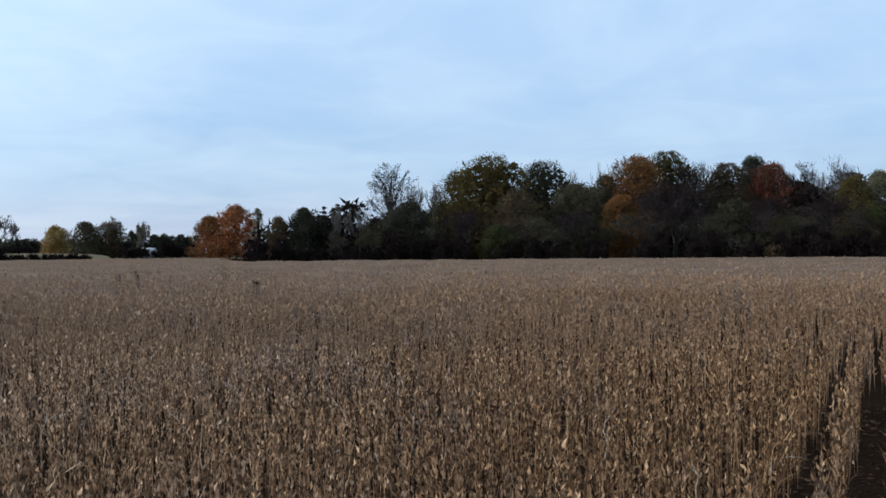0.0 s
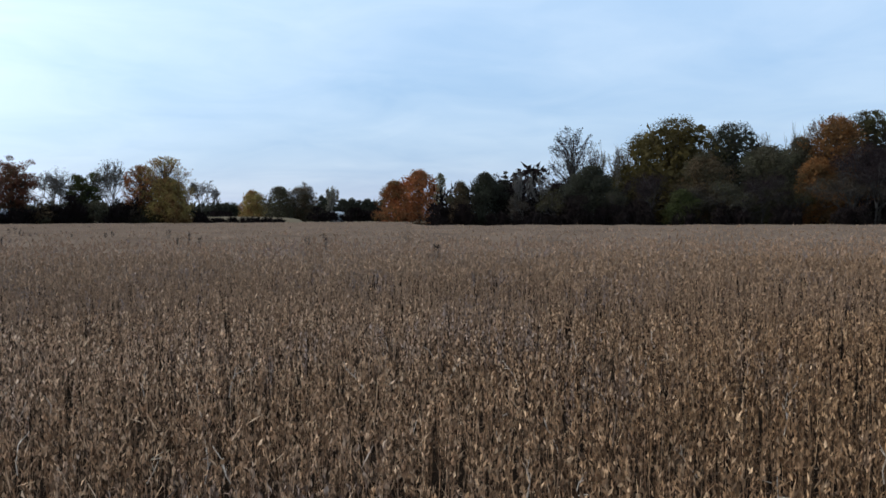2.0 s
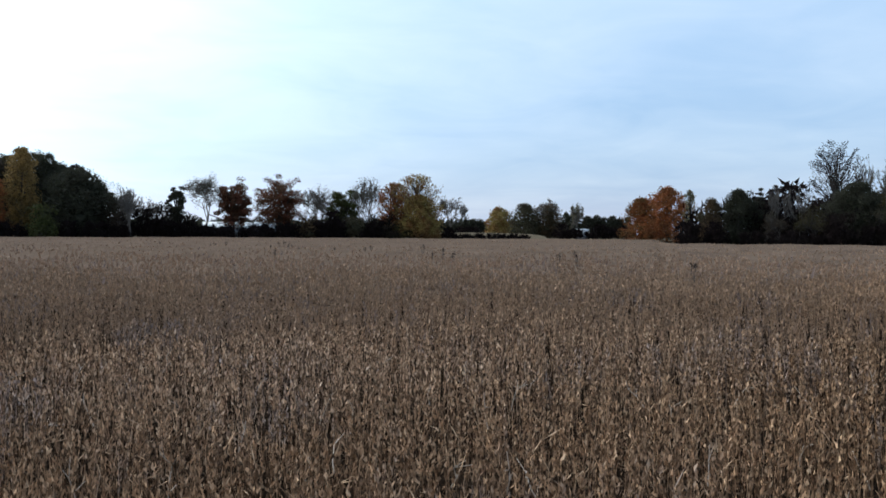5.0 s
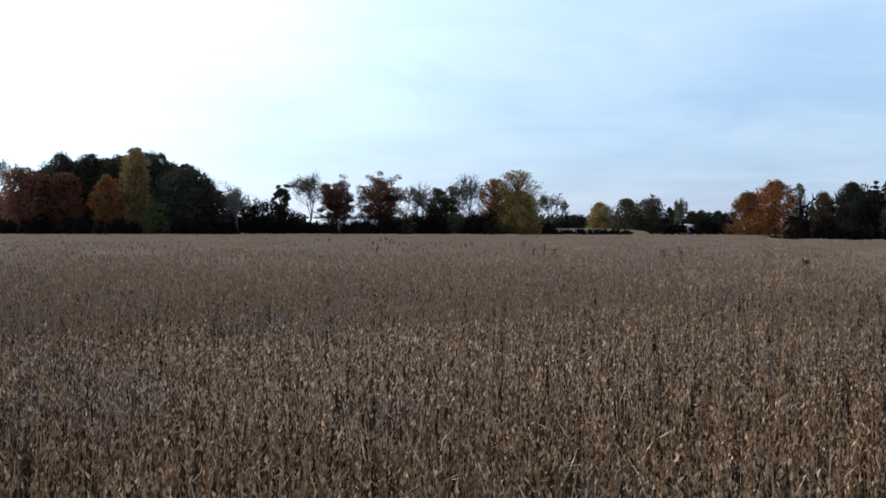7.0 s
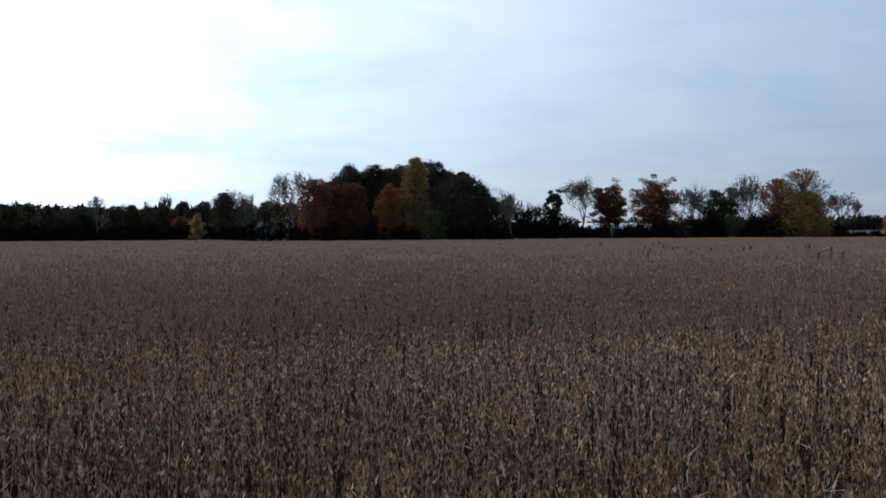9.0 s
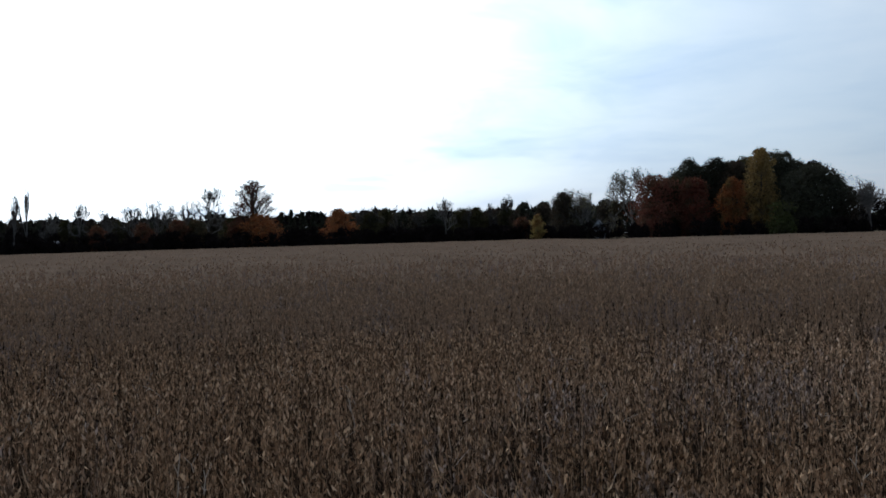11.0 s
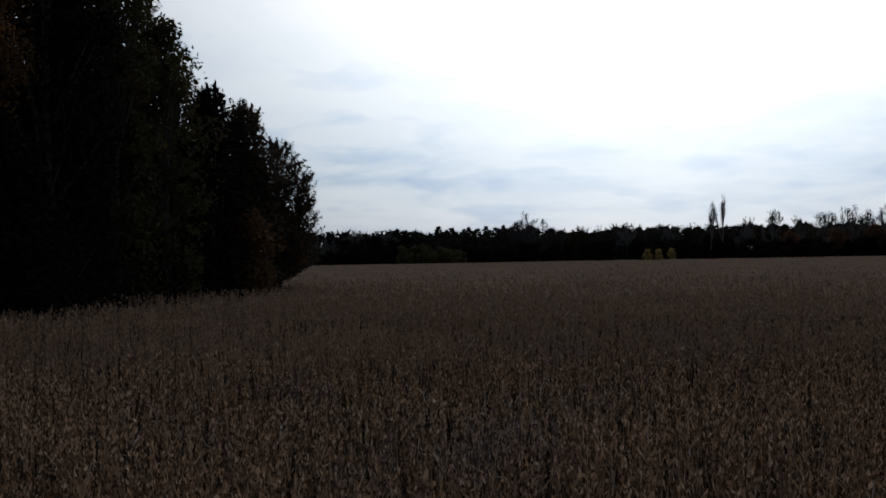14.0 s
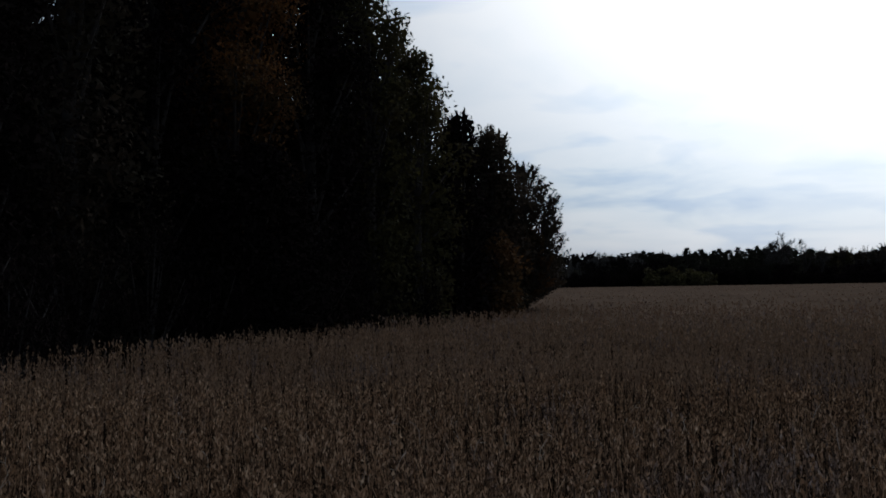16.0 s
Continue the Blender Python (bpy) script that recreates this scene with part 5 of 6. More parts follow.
shrub(-246.6, 66.2, 3.7, 9.5, "shaded_thicket", "dark scrub at the foot of the long wood")
shrub(-244.8, 72.5, 3.7, 9.5, "shaded_thicket", "dark scrub at the foot of the long wood")
shrub(-242.9, 78.7, 4.9, 9.5, "shaded_thicket", "dark scrub at the foot of the long wood")
shrub(-240.8, 84.7, 3.7, 9.5, "shaded_thicket", "dark scrub at the foot of the long wood")
shrub(-238.7, 90.6, 4.5, 9.5, "shaded_thicket", "dark scrub at the foot of the long wood")
shrub(-236.4, 96.4, 4.5, 9.5, "shaded_thicket", "dark scrub at the foot of the long wood")
shrub(-234.0, 102.0, 3.3, 9.5, "shaded_thicket", "dark scrub at the foot of the long wood")
shrub(-231.6, 107.5, 4.0, 9.5, "shaded_thicket", "dark scrub at the foot of the long wood")
shrub(-229.0, 112.8, 4.6, 9.5, "shaded_thicket", "dark scrub at the foot of the long wood")
shrub(-226.4, 117.9, 4.0, 9.5, "shaded_thicket", "dark scrub at the foot of the long wood")
shrub(-241.4, 83.0, 4.4, 9.5, "shaded_thicket", "dark scrub at the foot of the long wood")
shrub(-239.5, 88.4, 4.7, 9.5, "shaded_thicket", "dark scrub at the foot of the long wood")
shrub(-237.4, 93.8, 4.4, 9.5, "shaded_thicket", "dark scrub at the foot of the long wood")
shrub(-235.2, 99.4, 5.1, 9.5, "shaded_thicket", "dark scrub at the foot of the long wood")
shrub(-232.8, 104.9, 3.6, 9.5, "shaded_thicket", "dark scrub at the foot of the long wood")
shrub(-230.2, 110.5, 4.0, 9.5, "shaded_thicket", "dark scrub at the foot of the long wood")
shrub(-227.4, 116.1, 4.4, 9.5, "shaded_thicket", "dark scrub at the foot of the long wood")
shrub(-224.5, 121.7, 5.1, 9.5, "shaded_thicket", "dark scrub at the foot of the long wood")
shrub(-221.4, 127.3, 4.0, 9.5, "shaded_thicket", "dark scrub at the foot of the long wood")
shrub(-218.1, 132.9, 3.8, 9.5, "shaded_thicket", "dark scrub at the foot of the long wood")
shrub(-214.6, 138.5, 4.5, 9.5, "shaded_thicket", "dark scrub at the foot of the long wood")
shrub(-254.4, -99.8, 7.6, 9.5, "shaded_thicket", "dark scrub between the far trees")
shrub(-256.3, -94.9, 8.2, 9.5, "shaded_thicket", "dark scrub between the far trees")
shrub(-257.9, -90.6, 8.2, 9.5, "shaded_thicket", "dark scrub between the far trees")
shrub(-259.4, -86.1, 7.9, 9.5, "shaded_thicket", "dark scrub between the far trees")
shrub(-261.1, -80.9, 7.8, 9.5, "shaded_thicket", "dark scrub between the far trees")
shrub(-273.3, -2.0, 7.7, 7.9, "shaded_thicket", "dark scrub between the far trees")
shrub(-273.3, 3.6, 7.0, 7.9, "shaded_thicket", "dark scrub between the far trees")
shrub(-264.7, 68.1, 6.2, 7.9, "shaded_thicket", "dark scrub between the far trees")
shrub(-263.3, 73.3, 5.8, 7.9, "shaded_thicket", "dark scrub between the far trees")
shrub(-262.0, 77.6, 5.4, 6.4, "shaded_thicket", "dark scrub between the far trees")
bare_tree(-252.6, -109.7, 9.7, 4.2, "small bare tree at the end of the long wood")
bare_tree(-253.8, -106.8, 8.7, 4.2, "small bare tree at the end of the long wood")
bare_tree(-254.9, -104.2, 8.4, 4.2, "small bare tree at the end of the long wood")
bare_tree(-256.2, -100.9, 9.6, 4.5, "small bare tree at the end of the long wood")
bare_tree(-257.2, -98.2, 10.7, 4.8, "small bare tree at the end of the long wood")
bare_tree(-258.3, -95.3, 9.5, 4.5, "small bare tree at the end of the long wood")
bare_tree(-260.5, -89.3, 10.5, 6.4, "small bare tree at the end of the long wood")
broadleaf(-254.6, -119.7, 5.8, 8.1, "dark", 0.8, "dark tree at the end of the long wood")
broadleaf(-256.5, -115.6, 5.8, 8.1, "dark", 0.8, "dark tree at the end of the long wood")
broadleaf(-258.3, -111.5, 5.7, 8.1, "dark", 0.8, "dark tree at the end of the long wood")
broadleaf(-260.1, -107.4, 5.6, 8.1, "dark", 0.8, "dark tree at the end of the long wood")
broadleaf(-261.8, -103.2, 5.5, 8.1, "dark", 0.8, "dark tree at the end of the long wood")
broadleaf(-263.4, -99.0, 5.5, 8.1, "dark", 0.8, "dark tree at the end of the long wood")
broadleaf(-265.0, -94.7, 5.4, 8.1, "dark", 0.8, "dark tree at the end of the long wood")
shrub(-230.5, -109.9, 4.3, 8.9, "shaded_thicket", "dark scrub at the foot of the long wood")
shrub(-233.1, -104.2, 4.2, 8.9, "shaded_thicket", "dark scrub at the foot of the long wood")
shrub(-235.7, -98.3, 4.1, 8.9, "shaded_thicket", "dark scrub at the foot of the long wood")
shrub(-238.1, -92.3, 4.0, 8.9, "shaded_thicket", "dark scrub at the foot of the long wood")
shrub(-240.4, -86.2, 3.9, 8.9, "shaded_thicket", "dark scrub at the foot of the long wood")

# the near wood beside the field

def near_tree(x, y, height, width, leaf, fullness, label, crest=0.4):
    return broadleaf(x, y, height, width, leaf, fullness, label, 0.03, math.hypot(x, y) * 0.0054, 1.05, 0.0, crest, 0.5)


# trees here in the thicket colour have deep shade put into their leaves
near_tree(-36.8, -18.8, 8.4, 3.3, "brown_dark", 0.9, "brown-leaved tree at the near wood corner")
near_tree(-38.0, -18.7, 5.8, 2.2, "brown_dark", 0.8, "russet tree at the near wood corner")
near_tree(-35.1, -17.7, 3.8, 2.4, "amber_dark", 0.8, "low russet tree at the near wood corner")
near_tree(-32.7, -18.1, 8.5, 3.2, "shaded_thicket", 0.9, "dark leafy tree at the near wood edge")
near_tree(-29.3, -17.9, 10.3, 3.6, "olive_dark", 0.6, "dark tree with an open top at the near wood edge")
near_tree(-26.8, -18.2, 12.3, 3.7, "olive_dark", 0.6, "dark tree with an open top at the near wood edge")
near_tree(-23.2, -17.9, 13.1, 4.4, "shaded_thicket", 0.9, "tall leafy tree in shade-dark colour at the near wood edge")
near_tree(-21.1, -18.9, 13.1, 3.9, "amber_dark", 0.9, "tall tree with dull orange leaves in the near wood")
near_tree(-19.2, -16.4, 5.6, 4.0, "shaded_thicket", 0.9, "low dark tree at the near wood edge")
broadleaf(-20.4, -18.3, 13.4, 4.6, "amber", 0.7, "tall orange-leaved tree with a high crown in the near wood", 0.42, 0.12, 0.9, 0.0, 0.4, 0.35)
near_tree(-17.5, -18.3, 12.4, 4.4, "shaded_thicket", 0.9, "tall leafy tree in shade-dark colour at the near wood edge")
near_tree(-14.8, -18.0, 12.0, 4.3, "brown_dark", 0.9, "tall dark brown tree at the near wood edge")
near_tree(-12.2, -17.5, 10.8, 4.2, "shaded_thicket", 0.9, "tall leafy tree in shade-dark colour at the near wood edge")
near_tree(-9.5, -16.7, 9.6, 4.0, "shaded_thicket", 0.9, "tall leafy tree in shade-dark colour at the near wood edge")
# four trees out of view, added to block sky light from the wood's front
near_tree(-6.6, -15.8, 11.5, 4.4, "shaded_thicket", 0.9, "tall leafy tree in shade-dark colour at the near wood edge")
near_tree(-3.2, -15.2, 11.8, 4.6, "shaded_thicket", 0.9, "tall leafy tree in shade-dark colour at the near wood edge")
near_tree(0.5, -14.9, 11.5, 4.6, "shaded_thicket", 0.9, "tall leafy tree in shade-dark colour at the near wood edge")
near_tree(4.2, -15.2, 11.9, 4.6, "shaded_thicket", 0.9, "tall leafy tree in shade-dark colour at the near wood edge")
near_tree(-24.8, -20.7, 13.5, 4.1, "shaded_thicket", 0.9, "tall leafy tree in shade-dark colour at the near wood edge")
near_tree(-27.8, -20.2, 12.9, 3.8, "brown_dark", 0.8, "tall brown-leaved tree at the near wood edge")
near_tree(-22.5, -21.8, 13.9, 4.0, "shaded_thicket", 0.9, "tall leafy tree in shade-dark colour at the near wood edge")
near_tree(-19.2, -22.1, 13.2, 4.0, "shaded_thicket", 0.9, "tall leafy tree in shade-dark colour at the near wood edge")
spray_tree(-37.8, -19.0, 7.2, 3.2, "brown_dark", "russet tree with rising sprays at the near wood corner", 300, 0.5, 1.0, 1.5, (-1.4, 0.5))
spray_tree(-38.4, -19.1, 6.4, 2.2, "brown_dark", "thin half-bare tree at the near wood corner", 150, 0.5, 1.0, 1.6, (-2.1, 1.0))
spray_tree(-37.6, -18.9, 4.2, 1.7, "amber_dark", "low russet tree at the near wood corner", 140, 0.5, 1.0, 1.3, (-1.4, 0.8))
spray_tree(-37.6, -19.5, 8.7, 3.2, "brown_dark", "brown-leaved tree with rising sprays at the near wood edge", 320)
spray_tree(-35.2, -19.7, 8.9, 2.6, "dark", "dark leafy tree at the near wood edge", 260)
spray_tree(-32.9, -19.7, 10.1, 2.9, "olive_dark", "dark tree with an open sprayed top", 320)
spray_tree(-30.7, -19.5, 11.4, 3.1, "olive_dark", "dark tree with an open sprayed top", 230)
spray_tree(-28.5, -19.2, 12.3, 3.6, "dark", "tall dark tree with an open sprayed top", 240)
spray_tree(-26.8, -19.8, 12.7, 3.8, "olive_dark", "tall dark tree with an open sprayed top", 260)

# the insides of the woods; the shade within is put into their colour
wood_depths([(-19, 145), (-2, 146), (6, 146)], 12, 8.5, 8000, 0.9, "shaded_thicket", "dark leafless inside of an oak wood")
wood_depths([(6, 147), (18, 146), (42, 141), (69, 130)], 14, 12.4, 30000, 0.9, "shaded_thicket", "dark leafless inside of an oak wood")
wood_depths([(-157, 118), (-150, 127), (-140, 138)], 12, 14.2, 15000, 1.0, "shaded_thicket", "dark inside of a maple grove")
wood_depths([(-287, 82), (-275, 116), (-251, 162)], 14, 9.6, 20000, 1.7, "shaded_thicket", "dark inside of a long wood")
wood_depths([(-270, -131), (-286, -92), (-299, -29), (-298, 40), (-281, 105), (-264, 143)], 14, 10.2, 60000, 1.7, "shaded_thicket", "dark inside of a long wood")
wood_depths([(-38, -20), (-36, -23), (-33, -27), (-29, -31), (-25, -34), (-20, -37)], 9, 6.6, 36000, 0.50, "shaded_thicket", "dark inside of the near wood")
wood_depths([(-22, -20), (-19, -22), (-17, -24), (-14, -26)], 9, 12.5, 42000, 0.50, "shaded_thicket", "dark inside of the near wood")

wood_depths([(-2, 139), (20, 138), (36, 134), (46, 130)], 7, 4.6, 11000, 0.9, "shaded_thicket", "dark brushwood at the foot of an oak wood")

# buildings among the trees
house(-142.6, 190.6, 37, 16.5, 7, 2.7, 3.9, GREY_ROOF, WHITE_PAINT, "long low shed with a pale metal roof behind hedge trees", 5)
house(-87.1, 287.4, 7, 3.6, 3, 2.2, 3.2, GREY_WALL, WHITE_METAL, "small shed with a white roof behind scrub", 1)
house(-227.9, 145.5, 141, 4.5, 3.0, 3.2, 5.0, WHITE_METAL, GREY_ROOF, "white gabled house half hidden by trees", 2)
house(-276.3, 4.3, 97, 9, 6, 2.2, 3.6, GREY_WALL, GREY_ROOF, "grey house with a slate-grey roof in front of the wood", 3)
wood_depths([(-235, 232), (-199, 264), (-150, 294), (-133, 302)], 14, 6.0, 14000, 1.3, "dark", "distant dark treeline behind the hedge")
wood_depths([(-161, 367), (-129, 379), (-96, 389)], 14, 7.0, 8000, 1.4, "dark", "distant dark treeline across the fields")
wood_depths([(-31, -21), (-30, -23), (-28, -25)], 6, 8.8, 13000, 0.50, "shaded_thicket", "dark inside of the near wood")
wood_depths([(-26, 132), (-17, 133), (-10, 134), (-0, 134)], 8, 5.2, 6000, 0.7, "shaded_thicket", "dark brushwood at the wood corner")
wood_depths([(-40, -20), (-39, -21), (-38, -23)], 4, 5.0, 6000, 0.45, "shaded_thicket", "dark inside of the near wood")
wood_depths([(-252, -160), (-261, -144), (-271, -124)], 12, 7.5, 9000, 1.4, "shaded_thicket", "dark inside of a long wood")
wood_depths([(45, 131), (49, 129), (52, 128)], 6, 9.5, 5000, 0.8, "shaded_thicket", "dark leafless inside of an oak wood")

# ---- the near wood at the side of the field ----
EDGE = [(-3.0, -11.0), (-9.1, -12.6), (-13.4, -14.6), (-17.8, -15.2), (-21.9, -15.4), (-29.0, -16.6), (-36.7, -18.6)]


# the edge brush takes the near-black twig colour, with shade put into it
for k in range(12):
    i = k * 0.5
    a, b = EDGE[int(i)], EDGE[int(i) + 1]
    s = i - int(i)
    shrub(a[0] * (1 - s) + b[0] * s, a[1] * (1 - s) + b[1] * s - 1.6, 2.4 + (k % 3) * 0.5, 3.4, "shaded_thicket", "brush in shade-dark colour along the near wood edge")


# ---- ground and field ----
def field_edge(az):
    """How far the crop reaches in a direction, in degrees left of the y axis."""
    return np.interp(az, [-100, -30, 0, 12.2, 12.6, 27, 43, 44, 58, 60, 112, 117, 118, 121, 128, 137, 146, 160, 175, 205, 215, 260],
                     [125, 122, 120, 122, 215, 200, 196, 176, 176, 250, 252, 250, 42, 40, 27, 20, 15.5, 11.5, 10.5, 12, 60, 125])


def sheet(name, az, rings, z, mat):
    """A sheet laid out round the camera's stand, ring by ring; rings are fractions of the way to the field's edge."""
    a = np.radians(az)[:, None]
    r = rings(az)
    v = np.stack([-np.sin(a) * r, np.cos(a) * r, z(-np.sin(a) * r, np.cos(a) * r, r)], -1)
    n, m = r.shape
    i = (np.arange(n - 1)[:, None] * m + np.arange(m - 1)[None]).ravel()[:, None]
    f = np.concatenate([np.concatenate([i, i + 1, i + m + 1], 1), np.concatenate([i, i + m + 1, i + m], 1)])
    return new(name, mesh_of(name, v.reshape(-1, 3), f, mat))


def swell(x, y):
    """Slow unevenness of the crop's height."""
    return 0.045 * np.sin(x * 0.9 + 1.3 * np.sin(y * 0.5)) + 0.04 * np.sin(y * 0.7 + x * 0.31 + 2) + 0.03 * np.sin(x * 2.1 - y * 1.7)


az_all = np.arange(0, 361, 4.0)
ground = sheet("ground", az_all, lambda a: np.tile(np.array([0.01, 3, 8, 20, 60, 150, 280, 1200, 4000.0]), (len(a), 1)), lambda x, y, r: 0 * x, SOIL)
ground.data.materials.append(DRY_GRASS)
ground.data.polygons.foreach_set("material_index", np.array([int(max(math.hypot(*ground.data.vertices[i].co[:2]) for i in p.vertices) > 290) for p in ground.data.polygons], np.int32))
tagged(ground, "dark bare soil with crop litter, dry grass farther off", "ground", kind="structure")
az_far = np.arange(-100, 260.1, 0.6)
crop_top = sheet("far_crop", az_far, lambda a: 20 + (np.maximum(field_edge(a), 20.2)[:, None] - 20) * np.linspace(0, 1, 70)[None] ** 1.9,
                 lambda x, y, r: -0.10 + 0.43 * np.clip((r - 25) / 10, 0, 1) + 0.24 * np.clip((r - 35) / 22, 0, 1) + rng.normal(0, 0.05, r.shape) * np.clip((60 - r) / 30, 0.15, 1) * np.clip((r - 24) / 8, 0, 1) + swell(x, y) * np.clip((r - 24) / 12, 0, 1), STUBBLE)
tagged(crop_top, "dense mass of dry brown soybeans seen from afar", "crop", kind="stuff")



def bank(x, y, turn, length, depth, height, mat, label):
    """A low grassy rise, rounded over and running out into the ground."""
    u, v = np.meshgrid(np.linspace(-1, 1, 41), np.linspace(-1, 1, 21), indexing="ij")
    z = height * np.cos(u * np.pi / 2) ** 0.2 * np.cos(v * np.pi / 2) ** 1.2 + 0.08 * np.sin(u * 23) * np.sin(v * 9) - 0.1
    p = np.stack([u * length / 2, v * depth / 2, z], -1).reshape(-1, 3)
    i = (np.arange(40)[:, None] * 21 + np.arange(20)[None]).ravel()[:, None]
    ob = new("meadow", mesh_of("meadow", p, np.concatenate([np.concatenate([i, i + 21, i + 22], 1), np.concatenate([i, i + 22, i + 1], 1)]), mat))
    ob.location, ob.rotation_euler = (x, y, 0), (0, 0, radians(turn))
    return tagged(ob, label, "meadow", kind="structure")


ROW_AZ, ROW_GAP, ROW_AT = radians(24.3), 0.32, -0.349
along, across = np.array([math.sin(ROW_AZ), math.cos(ROW_AZ)]), np.array([math.cos(ROW_AZ), -math.sin(ROW_AZ)])


def stand(r_in, r_out, step, jitter, right=-28, left=149):
    """Places of plants in the sown rows between two distances, inside the field."""
    k = np.arange(-int(r_out / ROW_GAP) - 1, int(r_out / ROW_GAP) + 2)
    s = np.arange(-r_out, r_out, step)
    k, s = (g.ravel() for g in np.meshgrid(k, s))
    o = ROW_AT + k * ROW_GAP + rng.normal(0, jitter, len(k))
    s = s + rng.uniform(-0.5, 0.5, len(k)) * step
    p = s[:, None] * along + o[:, None] * across
    r = np.hypot(p[:, 0], p[:, 1])
    az = np.degrees(np.arctan2(-p[:, 0], p[:, 1]))
    az = np.where(az < -100, az + 360, az)
    thin = rng.uniform(size=len(r)) < 0.96
    return p[(r > r_in) & (r < r_out) & (az > right) & (az < left) & (r < field_edge(az)) & thin]


def plants(p, pods, pod_long, pod_wide, stems, mean=0.65, uneven=0.055, spread=0.11, sway=0.055):
    """Dry soybean plants: upright stems and side stems hung with pods. All in one pair of arrays."""
    n = len(p)
    h = mean + swell(p[:, 0], p[:, 1]) + rng.normal(0, uneven, n)
    foot = np.concatenate([p, np.zeros((n, 1))], 1)
    # stems lean more along the row, where there is light, than across it
    def tilt(a, b):
        return np.concatenate([rng.normal(0, a, (n, 1)) * along + rng.normal(0, b, (n, 1)) * across, np.zeros((n, 1))], 1)

    lean = tilt(sway * 3.2, sway * 0.7) + [0, 0, 1]
    pieces, axes, roots, tall = [], [], [], []
    for s in range(stems):
        w = lean + (tilt(spread * 3.0, spread * 0.7) if s else 0)
        root = foot + (lean * (h * 0.15)[:, None] if s else 0)
        long = h * (1.0 if s == 0 else rng.uniform(0.6, 0.85, n))
        pieces.append(blades(root, w, long, min(0.012, max(0.005, pod_wide * 0.4)), 0.1))
        axes.append(w), roots.append(root), tall.append(long)
    pick = rng.integers(0, stems, (n, pods))
    axes, roots, tall = np.stack(axes), np.stack(roots), np.stack(tall)
    idx = np.repeat(np.arange(n)[:, None], pods, 1)
    w, root, long = unit(axes[pick, idx]), roots[pick, idx], tall[pick, idx]
    u = 0.14 + 0.86 * rng.uniform(0, 1, (n, pods)) ** 0.60
    at = (root + w * (u * long)[..., None]).reshape(-1, 3)
    out = rng.normal(size=(n * pods, 3)) * [1, 1, 0.15]
    way = unit(out) * rng.uniform(0.05, 0.6, (n * pods, 1)) + [0, 0, 1] * rng.choice([1.0, 0.6, -0.5], (n * pods, 1), p=[0.6, 0.28, 0.12])
    pieces.append(blades(at, way, pod_long * rng.uniform(0.6, 1.3, n * pods), pod_wide * np.minimum(rng.lognormal(-0.1, 0.35, n * pods), 1.8), 0.4))
    return joined(pieces)


near = joined([plants(stand(3.0, 6.5, 0.070, 0.013), 48, 0.038, 0.0130, 3, 0.66, 0.05, 0.045, 0.028), plants(stand(6.5, 11, 0.070, 0.028), 31, 0.042, 0.0140, 2, 0.65, 0.055, 0.07, 0.04)])
middle = joined([plants(stand(11, 17, 0.122, 0.075), 14, 0.055, 0.021, 2), plants(stand(17, 28, 0.20, 0.13), 9, 0.085, 0.034, 2, 0.64, 0.045)])
around = [plants(stand(0.7, 3.0, 0.14, 0.04), 14, 0.05, 0.022, 2), plants(stand(0.7, 11, 0.20, 0.06, 149, 260), 9, 0.06, 0.030, 1), plants(stand(0.7, 11, 0.20, 0.06, -100, -28), 9, 0.06, 0.030, 1)]
near = joined([near] + around)
beyond = joined([plants(stand(28, 42, 0.60, 0.12), 9, 0.09, 0.05, 1, 0.62, 0.03), plants(stand(42, 75, 2.0, 0.15), 7, 0.11, 0.075, 1, 0.61, 0.02), plants(stand(75, 260, 10.0, 0.2), 4, 0.14, 0.12, 1, 0.60, 0.02)])
for name, mat, (v, f), text in (("soybean_crop", CROP, near, "dry ripe soybean plants hung with tan pods in rows"),
                           ("soybean_crop", CROP_MID, middle, "dry tan soybean plants filling the field"),
                           ("soybean_crop", CROP_AFAR, beyond, "brown dry soybean tops across the far field")):
    tagged(new(name, mesh_of(name, v, f, mat)), text, "crop", kind="stuff")

# long bare leaf stalks left on the nearest plants
q = np.repeat(stand(3.0, 6.5, 0.06, 0.03), 3, 0)
q = np.concatenate([q, rng.uniform(0.12, 0.62, (len(q), 1))], 1)
stalks = blades(q, rng.normal(0, 0.35, q.shape) + [0, 0, 0.65], rng.uniform(0.06, 0.16, len(q)), rng.uniform(0.003, 0.007, len(q)), 0.1)
tagged(new("leaf_stalks", mesh_of("leaf_stalks", *stalks, CROP)), "thin dry leaf stalks among soybean plants", "crop", kind="stuff")

# bleached bare stems standing crooked among the plants
q = stand(3.2, 9.5, 1.6, 0.03)
q = q[rng.uniform(size=len(q)) < 0.8]
n = len(q)
p0 = np.concatenate([q, np.full((n, 1), 0.30) + rng.uniform(0, 0.15, (n, 1))], 1)
w = unit(np.concatenate([rng.normal(0, 0.42, (n, 2)), np.full((n, 1), 0.9)], 1))
canes = []
for k in range(3):
    p1 = p0 + w * rng.uniform(0.05, 0.10, (n, 1))
    canes.append(tubes(p0, p1, np.full(n, 0.0034 - k * 0.0006), np.full(n, 0.0029 - k * 0.0006), 4))
    if k < 2:
        fork = unit(w + rng.normal(0, 0.7, (n, 3)))
        canes.append(tubes(p1, p1 + fork * rng.uniform(0.03, 0.08, (n, 1)), np.full(n, 0.0026), np.full(n, 0.0016), 3))
    p0, w = p1, unit(w + rng.normal(0, 0.4, (n, 3)))
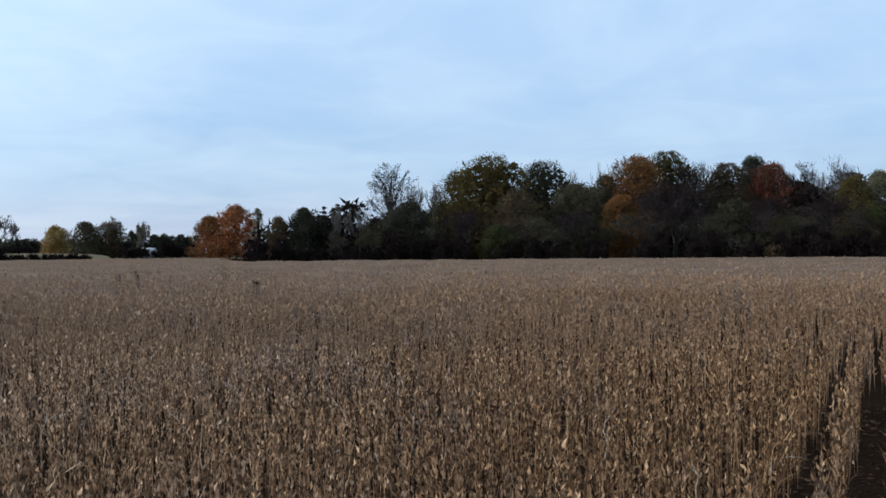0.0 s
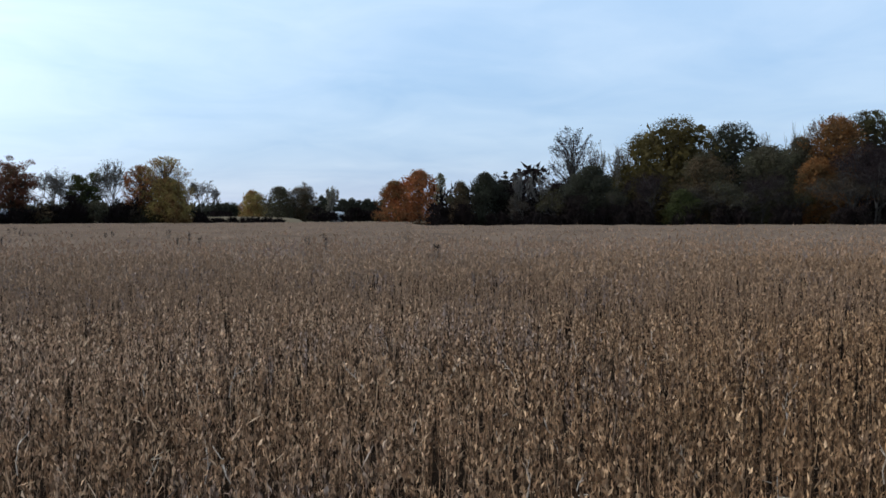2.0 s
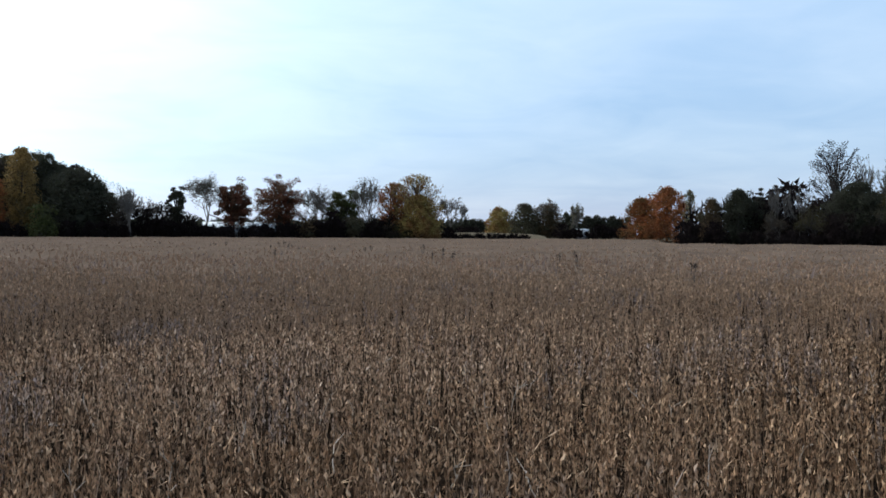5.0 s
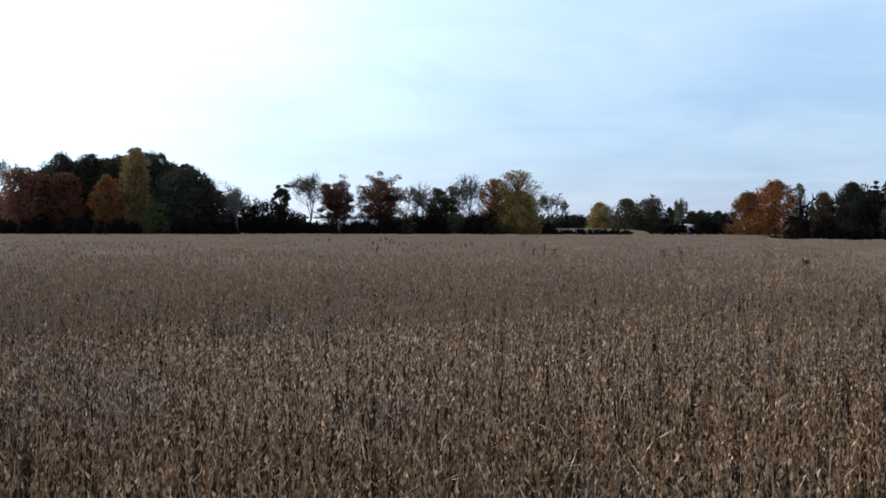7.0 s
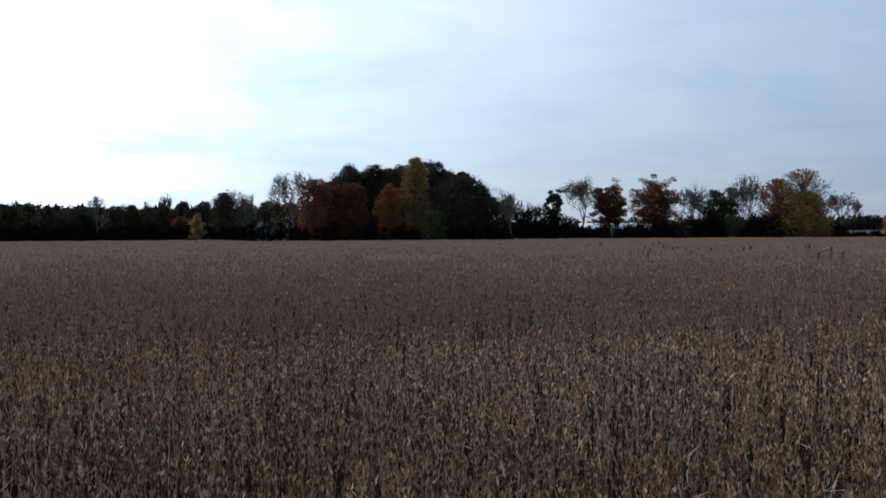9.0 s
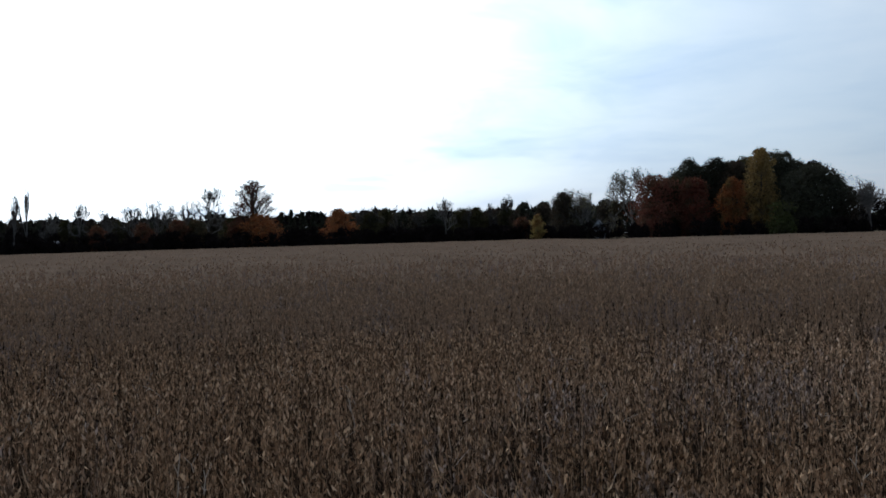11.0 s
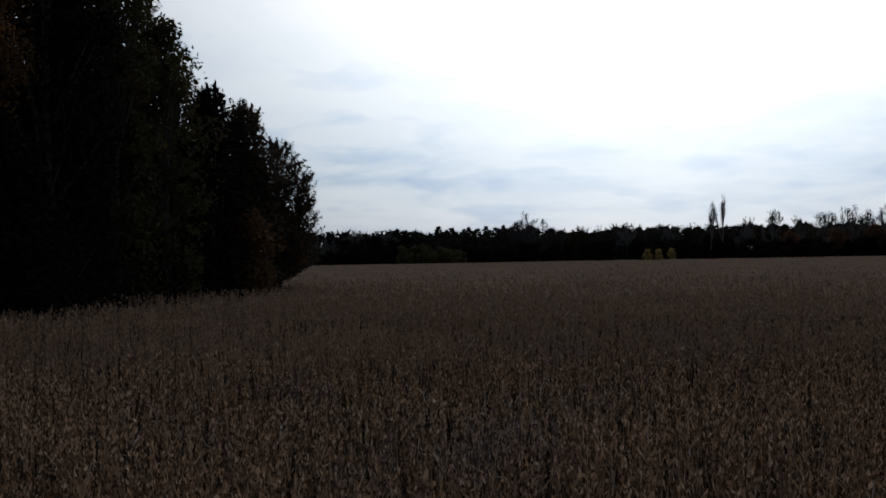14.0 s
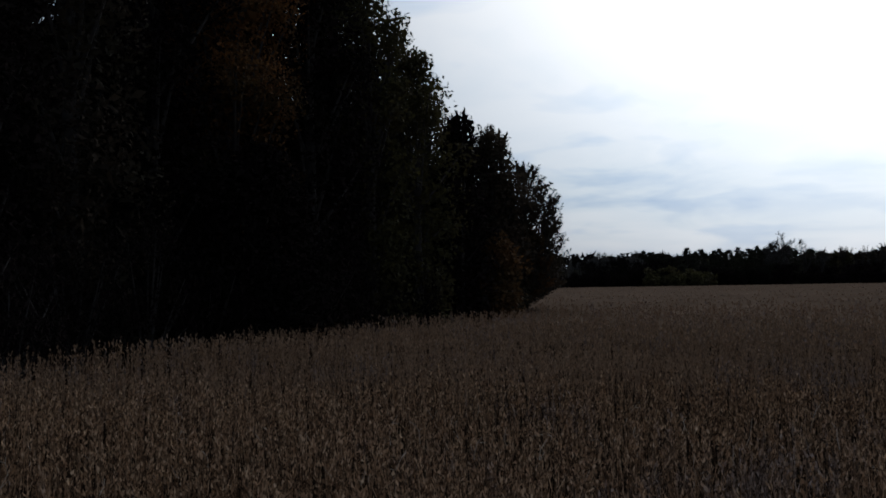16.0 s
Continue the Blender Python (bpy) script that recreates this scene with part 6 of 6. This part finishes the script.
tagged(new("bare_stems", mesh_of("bare_stems", *joined(canes), BLEACHED)), "bleached grey bare stems among soybean plants", "crop", kind="stuff")

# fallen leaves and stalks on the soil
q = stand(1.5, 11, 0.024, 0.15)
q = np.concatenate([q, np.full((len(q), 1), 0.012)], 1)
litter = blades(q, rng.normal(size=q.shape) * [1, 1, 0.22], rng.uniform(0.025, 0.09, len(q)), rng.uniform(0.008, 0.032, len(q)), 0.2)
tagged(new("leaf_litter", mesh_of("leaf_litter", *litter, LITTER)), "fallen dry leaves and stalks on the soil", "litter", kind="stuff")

# ---- dark weeds standing above the crop ----
def weed(x, y, height):
    stalk = tagged(thing("weed", x, y, 0.0), "dark dry weed standing above the soybeans", "weed", "weeds in the crop")
    n = 3
    tips = np.stack([rng.normal(0, 0.05, n), rng.normal(0, 0.05, n), height * rng.uniform(0.75, 1.0, n)], 1)
    part("stem", *tubes(np.zeros((n, 3)), tips, np.full(n, 0.014), np.full(n, 0.006), 4), BARK, stalk)
    for k in range(n):
        part("seed_head", *leaf_cloud(tips[k:k + 1] * [1, 1, 0.90], 0.045, 15, 0.05, 2.2), LEAF["shaded_thicket"], stalk)


weed(-52.8, 60.3, 0.86)
weed(-48.2, 61.2, 0.95)
weed(-44.9, 58.4, 0.98)
weed(-36.4, 51.9, 0.82)
weed(-25.7, 36.9, 0.90)
weed(-39.4, 57.1, 1.05)
weed(-40.1, 58.8, 1.10)
weed(-37.9, 56.2, 1.00)
weed(-37.4, 55.8, 0.90)
weed(-32.3, 48.9, 0.85)
weed(-29.9, 49.0, 0.82)
weed(-27.0, 47.4, 0.90)
weed(-28.0, 49.9, 0.98)
weed(-23.1, 46.8, 1.12)
weed(-18.0, 37.4, 0.90)
weed(-18.0, 38.4, 1.05)
weed(-17.1, 37.5, 0.95)
weed(-11.6, 35.0, 0.98)
weed(-11.1, 35.7, 1.05)
weed(-5.2, 27.2, 0.90)
bank(-106.0, 248.7, 23, 40, 40, 2.0, DRY_GRASS, "pale dry meadow rising behind the crop")
